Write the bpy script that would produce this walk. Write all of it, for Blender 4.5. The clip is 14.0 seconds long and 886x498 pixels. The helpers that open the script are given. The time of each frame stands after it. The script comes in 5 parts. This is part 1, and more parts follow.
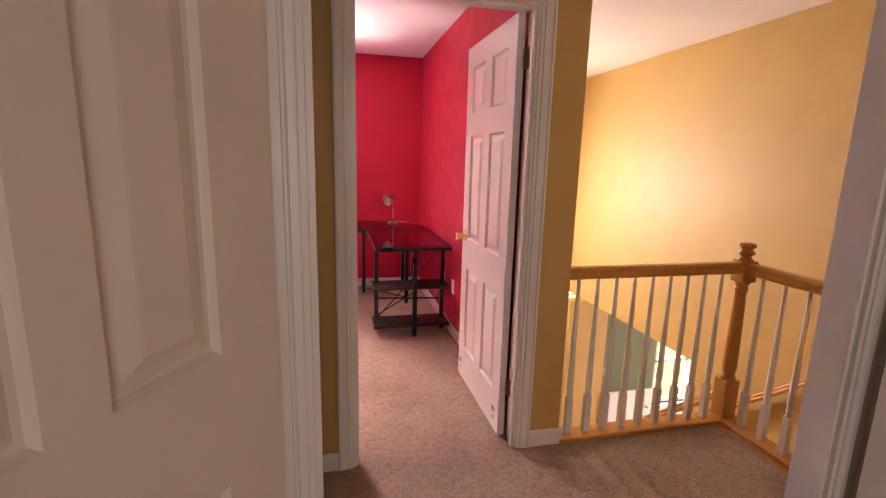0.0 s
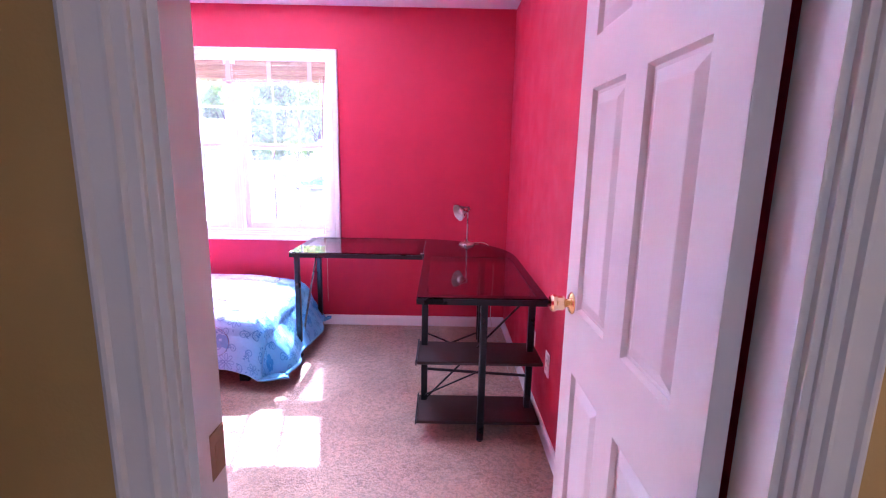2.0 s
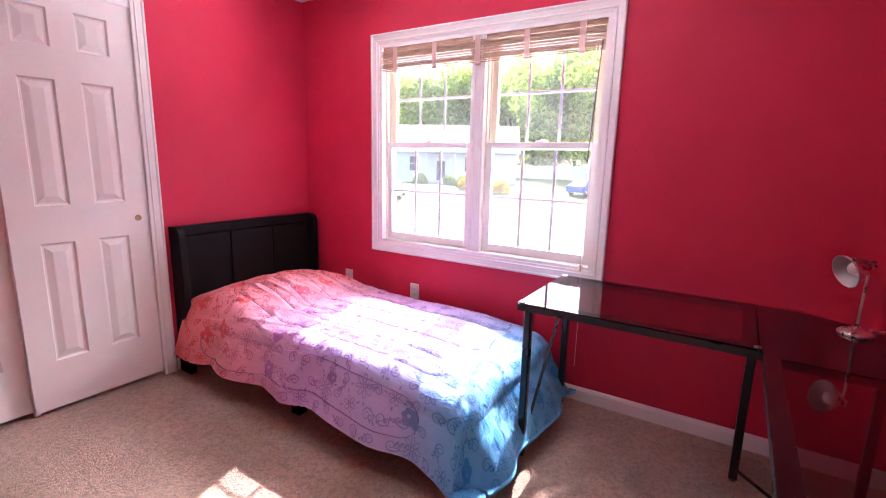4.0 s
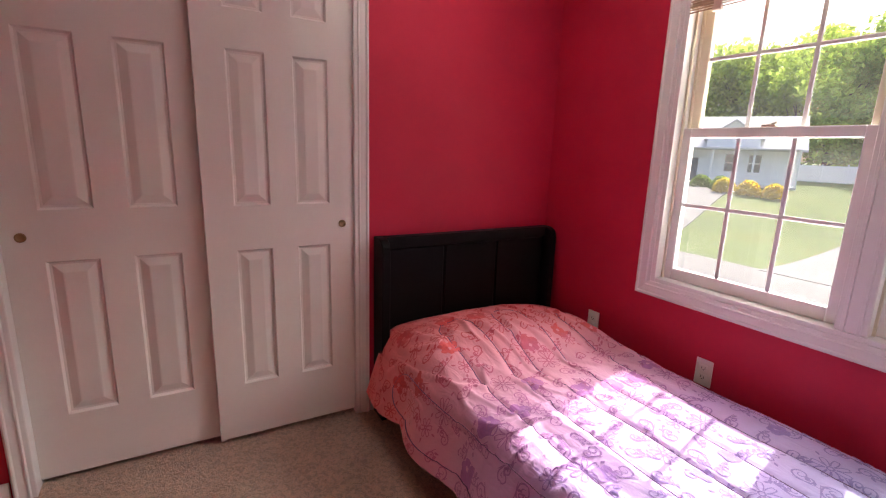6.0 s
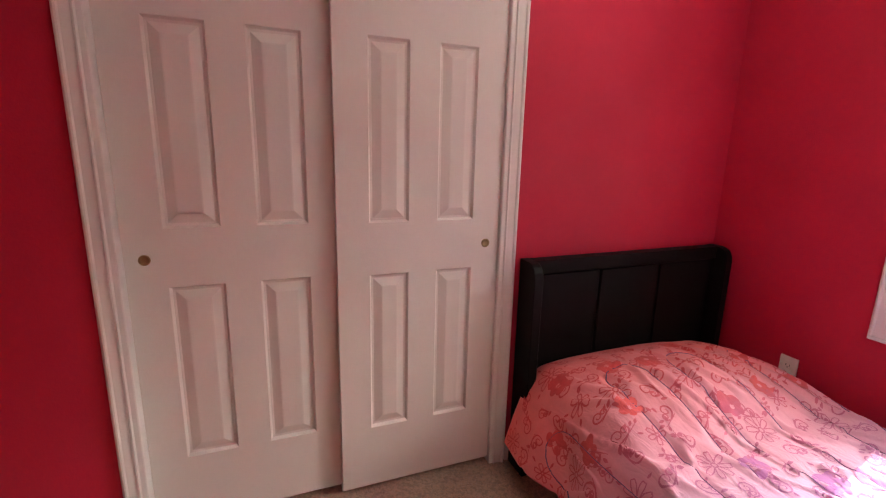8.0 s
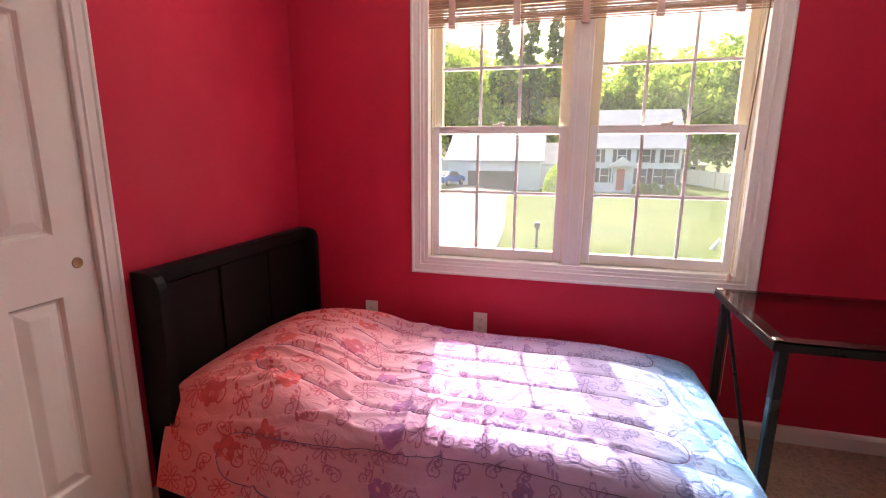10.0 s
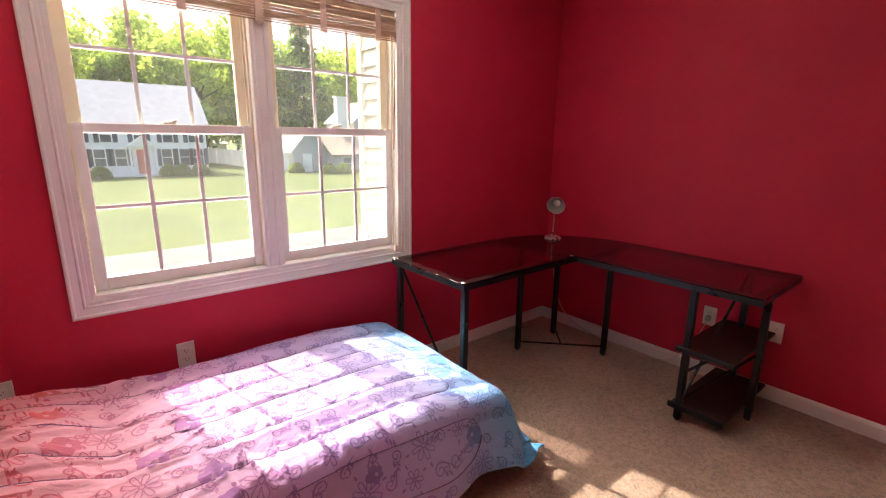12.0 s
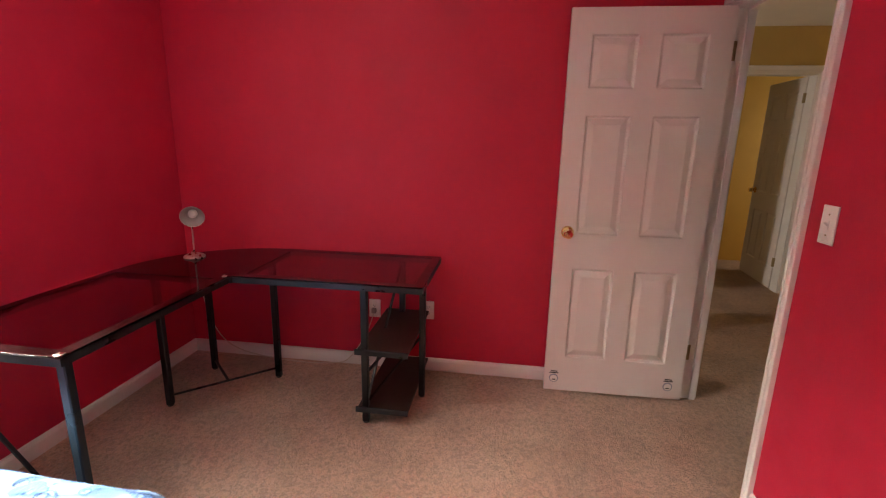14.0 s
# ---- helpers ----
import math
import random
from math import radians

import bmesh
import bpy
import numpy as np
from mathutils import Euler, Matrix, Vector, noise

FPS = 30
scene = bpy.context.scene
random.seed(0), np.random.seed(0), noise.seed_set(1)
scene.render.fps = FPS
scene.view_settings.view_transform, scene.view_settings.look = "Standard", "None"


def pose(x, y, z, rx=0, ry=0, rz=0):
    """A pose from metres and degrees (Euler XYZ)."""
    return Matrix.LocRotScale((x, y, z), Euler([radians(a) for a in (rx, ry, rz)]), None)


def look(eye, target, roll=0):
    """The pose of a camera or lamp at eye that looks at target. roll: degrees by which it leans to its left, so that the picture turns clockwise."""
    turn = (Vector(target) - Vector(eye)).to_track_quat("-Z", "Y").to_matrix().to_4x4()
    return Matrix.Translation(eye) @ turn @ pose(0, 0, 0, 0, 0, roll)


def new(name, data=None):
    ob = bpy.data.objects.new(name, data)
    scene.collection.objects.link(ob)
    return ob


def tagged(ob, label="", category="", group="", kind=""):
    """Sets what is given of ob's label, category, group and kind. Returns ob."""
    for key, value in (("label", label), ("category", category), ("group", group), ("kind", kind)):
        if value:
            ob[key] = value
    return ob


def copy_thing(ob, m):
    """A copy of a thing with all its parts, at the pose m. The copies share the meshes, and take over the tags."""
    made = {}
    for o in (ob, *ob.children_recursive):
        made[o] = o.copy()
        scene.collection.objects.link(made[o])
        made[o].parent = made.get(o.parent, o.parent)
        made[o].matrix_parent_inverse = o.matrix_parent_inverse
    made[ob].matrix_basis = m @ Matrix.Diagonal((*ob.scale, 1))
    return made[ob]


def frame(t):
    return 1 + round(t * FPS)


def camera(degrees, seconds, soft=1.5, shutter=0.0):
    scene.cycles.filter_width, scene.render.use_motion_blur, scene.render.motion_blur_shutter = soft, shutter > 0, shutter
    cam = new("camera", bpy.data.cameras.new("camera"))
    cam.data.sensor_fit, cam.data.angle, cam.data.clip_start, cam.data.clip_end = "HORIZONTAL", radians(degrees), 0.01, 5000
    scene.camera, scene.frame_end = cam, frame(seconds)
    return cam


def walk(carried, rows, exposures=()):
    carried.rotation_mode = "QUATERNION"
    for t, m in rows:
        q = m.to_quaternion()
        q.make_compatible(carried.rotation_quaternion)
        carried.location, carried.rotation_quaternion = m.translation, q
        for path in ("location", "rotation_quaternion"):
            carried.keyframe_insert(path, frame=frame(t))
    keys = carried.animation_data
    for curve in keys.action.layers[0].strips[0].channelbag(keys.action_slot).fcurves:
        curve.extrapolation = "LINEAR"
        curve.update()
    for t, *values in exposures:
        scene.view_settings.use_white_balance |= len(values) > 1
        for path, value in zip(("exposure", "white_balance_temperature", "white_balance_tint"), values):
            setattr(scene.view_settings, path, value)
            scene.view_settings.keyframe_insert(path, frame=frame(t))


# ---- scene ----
cam = camera(87.4, 14.0, 1.2)
PATH = [
    (0, (-0.922, -5.084, 1.402), (-0.47, -3.173, 1.024), 1.5),
    (0.5, (-0.814, -4.674, 1.383), (-0.36, -2.762, 1.015), 1.5),
    (1, (-0.757, -4.314, 1.363), (-0.328, -2.396, 0.995), 1.4),
    (1.5, (-0.659, -3.966, 1.338), (-0.351, -2.025, 0.969), 1.3),
    (2, (-0.525, -3.664, 1.35), (-0.515, -1.7, 0.974), 1.1),
    (2.2, (-0.505, -3.553, 1.346), (-0.61, -1.591, 0.971), 1.2),
    (4.3, (-0.839, -2.344, 1.344), (-2.031, -0.784, 0.959), 1.2),
    (4.5, (-0.897, -2.234, 1.336), (-2.181, -0.75, 0.949), 1.1),
    (5, (-1.036, -1.985, 1.331), (-2.569, -0.756, 0.958), 1.1),
    (5.5, (-1.303, -1.91, 1.339), (-2.95, -0.856, 0.923), 1.9),
    (6, (-1.558, -1.883, 1.336), (-3.251, -0.908, 0.91), 1.9),
    (6.5, (-1.818, -1.805, 1.322), (-3.59, -0.989, 0.884), 1.8),
    (7, (-2.0, -1.818, 1.332), (-3.864, -1.241, 0.893), 1.7),
    (7.2, (-2.044, -1.856, 1.333), (-3.931, -1.356, 0.899), 1.8),
    (9.3, (-2.07, -2.218, 1.379), (-3.214, -0.642, 0.926), 0.3),
    (9.5, (-2.096, -2.229, 1.371), (-3.065, -0.538, 0.925), 0.2),
    (10, (-2.19, -2.3, 1.317), (-2.677, -0.402, 0.914), 0.4),
    (10.5, (-2.461, -2.315, 1.361), (-2.339, -0.366, 0.928), 0.7),
    (11, (-2.653, -2.266, 1.368), (-2.047, -0.412, 0.922), 0.6),
    (11.5, (-2.818, -2.274, 1.401), (-1.862, -0.58, 0.939), 0.6),
    (12, (-2.918, -2.227, 1.416), (-1.674, -0.733, 0.944), 0.7),
    (12.5, (-2.922, -2.148, 1.407), (-1.397, -0.941, 0.942), 0.6),
    (13, (-2.887, -2.102, 1.414), (-1.156, -1.213, 0.951), 0.7),
    (13.5, (-2.782, -2.071, 1.399), (-0.923, -1.492, 0.941), 0.9),
    (14, (-2.635, -2.017, 1.408), (-0.706, -1.756, 0.95), 1.2),
]
EXPOSURES = [(0.0, 3.6, 7000, 34), (0.5, 3.5, 6500, 37), (1.0, 3.65, 5400, 38), (1.5, 3.65, 5000, 40), (2.2, 3.95, 4700, 36), (4.3, 2.65, 6000, 22), (5.0, 2.3, 6500, 16), (5.5, 1.9, 6500, 16), (6.5, 1.75, 6600, 16), (7.0, 2.05, 6700, 14), (9.5, 2.15, 6900, 14), (10.5, 1.9, 6900, 14), (12.0, 2.0, 6900, 12), (13.0, 1.9, 7000, 12), (13.5, 1.95, 7000, 12), (14.0, 2.62, 7000, 14)]
walk(cam, [(t, look(eye, target, roll)) for t, eye, target, roll in PATH], EXPOSURES)

# ---- world and light ----
SUN_DIR = Vector((-0.205, 0.96, 1.0)).normalized()      # towards the sun
world = bpy.data.worlds.new("sky")
scene.world = world
world.use_nodes = True
sky = world.node_tree.nodes.new("ShaderNodeTexSky")
sky.sky_type, sky.sun_disc = "NISHITA", False
sky.sun_elevation, sky.sun_rotation = math.asin(SUN_DIR.z), math.atan2(SUN_DIR.x, SUN_DIR.y)
sky.air_density, sky.dust_density, sky.ozone_density = 0.8, 5.0, 0.6
back = world.node_tree.nodes["Background"]
back.inputs[1].default_value = 0.125
world.node_tree.links.new(sky.outputs[0], back.inputs[0])

sun = new("sun", bpy.data.lights.new("sun", "SUN"))
sun.data.energy, sun.data.angle, sun.data.color = 2.6, radians(0.5), (1.0, 0.95, 0.86)
sun.matrix_world = look(SUN_DIR * 20, (0, 0, 0))


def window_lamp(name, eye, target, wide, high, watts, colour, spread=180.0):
    """An unseen area lamp that stands in for daylight through a window."""
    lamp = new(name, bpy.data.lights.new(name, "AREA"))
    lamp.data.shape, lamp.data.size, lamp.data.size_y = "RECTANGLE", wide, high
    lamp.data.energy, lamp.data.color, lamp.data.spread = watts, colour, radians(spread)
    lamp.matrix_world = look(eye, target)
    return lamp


# Two lamps added out of view boost sky and ground light indoors.
window_lamp("bedroom_sky_fill", (-2.13, 4.0, 4.30), (-2.13, -1.5, 0.9), 4.2, 1.9, 230, (1.0, 0.97, 0.92))
window_lamp("bedroom_ground_fill", (-2.13, 0.62, 0.22), (-2.13, -1.3, 2.3), 1.5, 0.45, 32, (1.0, 0.97, 0.90), 95)
window_lamp("foyer_window_light", (0.55, 0.72, 0.95), (1.0, -3.5, 0.0), 0.45, 1.3, 12.5, (1.0, 0.97, 0.92))
window_lamp("study_window_light", (-0.6, -7.9, 1.4), (-0.6, -4, 1.1), 1.4, 1.3, 1.9, (1.0, 0.95, 0.83))
# Fill lamp added out of view, where the lower room has no window.
window_lamp("lower_room_fill_light", (8.7, -3.0, -1.3), (3.0, -2.0, -2.2), 1.6, 1.3, 36, (1.0, 0.98, 0.95))
window_lamp("far_room_window_light", (2.85, -6.25, 1.5), (3.5, -4.3, 1.1), 0.8, 0.9, 1.6, (1.0, 0.95, 0.86))


# ---- materials ----
def material(name, colour, rough=0.6, metal=0.0):
    m = bpy.data.materials.new(name)
    m.use_nodes = True
    b = m.node_tree.nodes["Principled BSDF"]
    b.inputs["Base Color"].default_value = (*colour, 1)
    b.inputs["Roughness"].default_value = rough
    b.inputs["Metallic"].default_value = metal
    return m, m.node_tree, b


def coords(tree, scale=(1, 1, 1), kind="Object"):
    tc = tree.nodes.new("ShaderNodeTexCoord")
    mp = tree.nodes.new("ShaderNodeMapping")
    mp.inputs["Scale"].default_value = scale
    tree.links.new(tc.outputs[kind], mp.inputs[0])
    return mp.outputs[0]


def world_coords(tree, scale=(1, 1, 1)):
    g = tree.nodes.new("ShaderNodeNewGeometry")
    mp = tree.nodes.new("ShaderNodeMapping")
    mp.inputs["Scale"].default_value = scale
    tree.links.new(g.outputs["Position"], mp.inputs[0])
    return mp.outputs[0]


def noise_node(tree, vec, scale, detail=3.0, rough=0.55, distort=0.0):
    n = tree.nodes.new("ShaderNodeTexNoise")
    n.inputs["Scale"].default_value = scale
    n.inputs["Detail"].default_value = detail
    n.inputs["Roughness"].default_value = rough
    n.inputs["Distortion"].default_value = distort
    tree.links.new(vec, n.inputs["Vector"])
    return n.outputs["Fac"]


def ramp(tree, fac, stops, mode="LINEAR"):
    r = tree.nodes.new("ShaderNodeValToRGB")
    r.color_ramp.interpolation = mode
    while len(r.color_ramp.elements) < len(stops):
        r.color_ramp.elements.new(0.5)
    for e, (p, c) in zip(r.color_ramp.elements, stops):
        e.position, e.color = p, (*c, 1) if len(c) == 3 else c
    tree.links.new(fac, r.inputs[0])
    return r.outputs[0]


def grey(v):
    return (v, v, v)


def mix(tree, fac, a, b, blend="MIX"):
    n = tree.nodes.new("ShaderNodeMix")
    n.data_type, n.blend_type = "RGBA", blend
    for sock, v in ((n.inputs[0], fac), (n.inputs[6], a), (n.inputs[7], b)):
        if isinstance(v, (int, float)):
            sock.default_value = v
        elif isinstance(v, tuple):
            sock.default_value = (*v, 1)
        else:
            tree.links.new(v, sock)
    return n.outputs[2]


def math_node(tree, op, a, b=0.0, c=0.0):
    n = tree.nodes.new("ShaderNodeMath")
    n.operation = op
    for sock, v in zip(n.inputs, (a, b, c)):
        if isinstance(v, (int, float)):
            sock.default_value = v
        else:
            tree.links.new(v, sock)
    return n.outputs[0]


def bump(tree, bsdf, height, strength=0.3, distance=0.01):
    n = tree.nodes.new("ShaderNodeBump")
    n.inputs["Strength"].default_value = strength
    n.inputs["Distance"].default_value = distance
    tree.links.new(height, n.inputs["Height"])
    tree.links.new(n.outputs[0], bsdf.inputs["Normal"])


def paint(name, colour, rough=0.55, vary=0.12, grain=0.15):
    """Rolled or brushed paint: faint cloudy wear and an orange-peel grain."""
    m, t, b = material(name, colour, rough)
    v = world_coords(t)
    big, fine = noise_node(t, v, 2.3, 4), noise_node(t, v, 160, 2)
    lo, hi = tuple(c * (1 - vary) for c in colour), tuple(min(1, c * (1 + vary)) for c in colour)
    t.links.new(ramp(t, big, [(0.3, lo), (0.7, hi)]), b.inputs["Base Color"])
    t.links.new(ramp(t, noise_node(t, v, 7, 4), [(0.3, grey(max(0, rough - 0.08))), (0.7, grey(min(1, rough + 0.08)))]), b.inputs["Roughness"])
    bump(t, b, fine, grain, 0.002)
    return m


RED = paint("red_wall_paint", (0.53, 0.018, 0.053), 0.58, 0.06, 0.25)
RED.node_tree.nodes["Principled BSDF"].inputs["Specular IOR Level"].default_value = 0.35
YELLOW = paint("ochre_wall_paint", (0.54, 0.365, 0.12), 0.55, 0.05, 0.2)
# Brighter copy of the ochre, with the far room's light in its colour.
OCHRE_LIT = paint("lit_ochre_paint", (0.66, 0.40, 0.08), 0.55, 0.05, 0.2)
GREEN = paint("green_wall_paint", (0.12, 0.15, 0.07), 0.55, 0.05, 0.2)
WHITE = paint("white_trim_paint", (0.76, 0.74, 0.71), 0.38, 0.04, 0.08)
DOOR_WHITE = paint("white_door_paint", (0.74, 0.69, 0.65), 0.42, 0.03, 0.1)
CEILING = paint("ceiling_paint", (0.80, 0.79, 0.77), 0.8, 0.03, 0.4)
SASH = paint("cream_sash_vinyl", (0.74, 0.67, 0.52), 0.4, 0.05, 0.05)
PLATE = paint("outlet_plastic", (0.78, 0.76, 0.71), 0.3, 0.02, 0.02)


def carpet_material():
    m, t, b = material("carpet", (0.34, 0.25, 0.19), 0.95)
    v = world_coords(t)
    big = noise_node(t, v, 2.4, 6, 0.62)
    mid = noise_node(t, v, 46, 3, 0.6, 1.2)
    fine = noise_node(t, v, 210, 2, 0.7)
    vor = t.nodes.new("ShaderNodeTexVoronoi")
    vor.inputs["Scale"].default_value = 75
    t.links.new(v, vor.inputs["Vector"])
    base = ramp(t, big, [(0.30, (0.52, 0.335, 0.225)), (0.52, (0.70, 0.465, 0.325)), (0.75, (0.79, 0.55, 0.395))])
    tuft = ramp(t, mid, [(0.38, grey(0.71)), (0.56, grey(1.05))])
    speck = ramp(t, fine, [(0.3, grey(0.72)), (0.65, grey(1.08))])
    col = mix(t, 1.0, mix(t, 1.0, base, tuft, "MULTIPLY"), speck, "MULTIPLY")
    t.links.new(col, b.inputs["Base Color"])
    b.inputs["Sheen Weight"].default_value = 0.25
    h = math_node(t, "ADD", math_node(t, "MULTIPLY", mid, 0.8), math_node(t, "MULTIPLY", vor.outputs["Distance"], -0.45))
    h = math_node(t, "ADD", h, math_node(t, "MULTIPLY", fine, 1.0))
    bump(t, b, h, 1.0, 0.018)
    return m


CARPET = carpet_material()


def wood(name, dark, light, rough=0.35, scale=(2, 2, 22), stretch=6.0):
    m, t, b = material(name, light, rough)
    v = coords(t, scale)
    n = noise_node(t, v, stretch, 5, 0.6, 1.2)
    f = noise_node(t, coords(t, (60, 60, 4)), 9, 3)
    col = mix(t, 0.25, ramp(t, n, [(0.3, dark), (0.7, light)]), ramp(t, f, [(0.3, dark), (0.7, light)]))
    t.links.new(col, b.inputs["Base Color"])
    bump(t, b, n, 0.12, 0.003)
    return m


OAK = wood("honey_oak", (0.44, 0.19, 0.040), (0.66, 0.33, 0.085), 0.35, (9, 1.2, 9))
OAK_POST = wood("honey_oak_post", (0.44, 0.19, 0.040), (0.64, 0.32, 0.08), 0.35, (9, 9, 1.2))
ESPRESSO = wood("espresso_wood", (0.004, 0.0035, 0.0035), (0.009, 0.007, 0.007), 0.5, (2, 22, 22))
ESPRESSO.node_tree.nodes["Principled BSDF"].inputs["Specular IOR Level"].default_value = 0.12
DARK_SHELF = wood("dark_shelf_board", (0.020, 0.011, 0.009), (0.045, 0.024, 0.018), 0.4, (3, 20, 20))

BLACK_METAL = paint("black_powder_coat", (0.014, 0.017, 0.019), 0.32, 0.15, 0.1)
BLACK_METAL.node_tree.nodes["Principled BSDF"].inputs["Metallic"].default_value = 0.35


def metal(name, colour, rough):
    m, t, b = material(name, colour, rough, 1.0)
    v = coords(t)
    t.links.new(ramp(t, noise_node(t, v, 40, 3), [(0.3, grey(rough * 0.8)), (0.7, grey(rough * 1.3))]), b.inputs["Roughness"])
    return m


BRASS = metal("brass", (0.78, 0.52, 0.20), 0.22)
OLD_BRASS = metal("dull_brass", (0.34, 0.25, 0.13), 0.4)
NICKEL = metal("brushed_nickel", (0.62, 0.55, 0.50), 0.28)
DARK_HOLE = material("dark_slot", (0.02, 0.02, 0.02), 0.6)[0]


MUNTIN = paint("muntin_plastic", (0.66, 0.65, 0.64), 0.4, 0.04, 0.05)
CORD = paint("cord", (0.62, 0.55, 0.45), 0.7, 0.05, 0.1)
WAND = paint("dark_cord", (0.20, 0.09, 0.06), 0.5, 0.05, 0.1)


def pane_glass(name, tint, rough=0.0, haze=0.0):
    m, t, b = material(name, tint, rough)
    t.nodes.remove(b)
    clear, gloss = t.nodes.new("ShaderNodeBsdfTransparent"), t.nodes.new("ShaderNodeBsdfGlossy")
    clear.inputs[0].default_value = (*tint, 1)
    gloss.inputs["Roughness"].default_value = rough
    f, s = t.nodes.new("ShaderNodeLayerWeight"), t.nodes.new("ShaderNodeMixShader")
    f.inputs[0].default_value = 0.5
    facing = math_node(t, "MULTIPLY_ADD", math_node(t, "POWER", f.outputs["Facing"], 4.0), 0.9, 0.04)
    t.links.new(facing, s.inputs[0])
    body = clear.outputs[0]
    # A translucent film imitates the glare that veils the view outside.
    if haze:
        film, veil = t.nodes.new("ShaderNodeBsdfTranslucent"), t.nodes.new("ShaderNodeMixShader")
        film.inputs[0].default_value = (0.9, 0.9, 0.88, 1)
        v = world_coords(t)
        t.links.new(ramp(t, noise_node(t, v, 3.0, 5, 0.6), [(0.3, grey(haze * 0.5)), (0.75, grey(haze * 1.5))]), veil.inputs[0])
        t.links.new(body, veil.inputs[1])
        t.links.new(film.outputs[0], veil.inputs[2])
        body = veil.outputs[0]
    t.links.new(body, s.inputs[1])
    t.links.new(gloss.outputs[0], s.inputs[2])
    t.links.new(s.outputs[0], t.nodes["Material Output"].inputs[0])
    return m


WINDOW_GLASS = pane_glass("window_glass", (0.97, 0.98, 0.97), 0.0, 0.009)
DESK_GLASS = pane_glass("smoked_glass", (0.66, 0.62, 0.62), 0.02)
CORNER_GLASS = material("black_glass", (0.012, 0.006, 0.006), 0.06)[0]
CRYSTAL = material("clear_crystal", (0.95, 0.90, 0.80), 0.03)[0]
CRYSTAL.node_tree.nodes["Principled BSDF"].inputs["Transmission Weight"].default_value = 0.8


def bamboo_material():
    m, t, b = material("bamboo_slats", (0.42, 0.27, 0.17), 0.6)
    g = t.nodes.new("ShaderNodeObjectInfo")
    v = world_coords(t, (3, 20, 60))
    c = ramp(t, noise_node(t, v, 6, 3), [(0.3, (0.30, 0.17, 0.11)), (0.7, (0.56, 0.39, 0.27))])
    r = ramp(t, g.outputs["Random"], [(0.0, grey(0.7)), (1.0, grey(1.15))])
    t.links.new(mix(t, 1.0, c, r, "MULTIPLY"), b.inputs["Base Color"])
    return m


BAMBOO = bamboo_material()
TAPE = paint("blind_tape_cloth", (0.62, 0.45, 0.38), 0.9, 0.06, 0.3)


def comforter_material(name, stops, share):
    """Printed cotton: the dye runs from coral at the head over lilac to blue at the foot."""
    m, t, b = material(name, (0.5, 0.3, 0.5), 0.72)
    v = coords(t, (1, 1, 1), "UV")
    sep = t.nodes.new("ShaderNodeSeparateXYZ")
    t.links.new(v, sep.inputs[0])
    wob = noise_node(t, v, 3.0, 3)
    along = math_node(t, "ADD", sep.outputs["X"], math_node(t, "MULTIPLY", math_node(t, "SUBTRACT", wob, 0.5), 0.24))
    pos = math_node(t, "DIVIDE", along, 2.12)
    col = ramp(t, pos, stops)
    cloud = ramp(t, noise_node(t, v, 11, 3, 0.6), [(0.35, grey(1.0 - share)), (0.65, grey(1.0))])
    t.links.new(mix(t, 1.0, col, cloud, "MULTIPLY"), b.inputs["Base Color"])
    b.inputs["Specular IOR Level"].default_value = 0.25
    b.inputs["Sheen Weight"].default_value = 0.15
    weave = noise_node(t, v, 420, 2)
    crease = noise_node(t, coords(t, (1.0, 2.0, 1.0), "UV"), 10, 4, 0.6, 1.2)
    bump(t, b, math_node(t, "ADD", math_node(t, "MULTIPLY", crease, 1.0), math_node(t, "MULTIPLY", weave, 0.03)), 0.45, 0.014)
    return m


COMFORTER = comforter_material("printed_comforter", [(0.05, (0.86, 0.17, 0.16)), (0.20, (0.84, 0.31, 0.34)), (0.38, (0.70, 0.37, 0.51)), (0.56, (0.57, 0.37, 0.69)), (0.80, (0.45, 0.43, 0.74)), (0.97, (0.12, 0.41, 0.72))], 0.08)
SCROLL_PRINT = comforter_material("scroll_print", [(0.05, (0.74, 0.055, 0.055)), (0.22, (0.70, 0.11, 0.13)), (0.38, (0.52, 0.19, 0.35)), (0.56, (0.34, 0.18, 0.48)), (0.80, (0.27, 0.25, 0.56)), (0.97, (0.04, 0.25, 0.57))], 0.15)
BLOSSOM_PRINT = comforter_material("blossom_print", [(0.05, (0.80, 0.07, 0.07)), (0.26, (0.78, 0.13, 0.14)), (0.36, (0.50, 0.18, 0.42)), (0.56, (0.38, 0.18, 0.54)), (0.78, (0.26, 0.27, 0.62)), (0.97, (0.03, 0.27, 0.62))], 0.25)
STITCH = paint("stitch_thread", (0.16, 0.09, 0.20), 0.9, 0.1, 0.1)
MATTRESS = paint("mattress_ticking", (0.6, 0.58, 0.56), 0.9, 0.05, 0.3)


# ---- building helpers ----
def link_mesh(name, bm, mat, parent=None, label="", smooth=False):
    me = bpy.data.meshes.new(name)
    bmesh.ops.recalc_face_normals(bm, faces=bm.faces)
    if smooth:
        for f in bm.faces:
            f.smooth = True
    bm.to_mesh(me)
    bm.free()
    me.materials.append(mat)
    ob = new(name, me)
    if parent is not None:
        ob.parent = parent
    if label:
        ob["label"] = label
    return ob


def part(name, bm, mat, parent, label="", smooth=False):
    return link_mesh(name, bm, mat, parent, label, smooth)


def share(name, me, parent, m):
    """Another object on the same mesh."""
    ob = new(name, me)
    ob.parent = parent
    ob.matrix_local = m
    return ob


def thing(name, m, label, category, group="", kind=""):
    ob = new(name)
    ob.empty_display_size = 0.1
    ob.matrix_world = m
    return tagged(ob, label, category, group, kind)


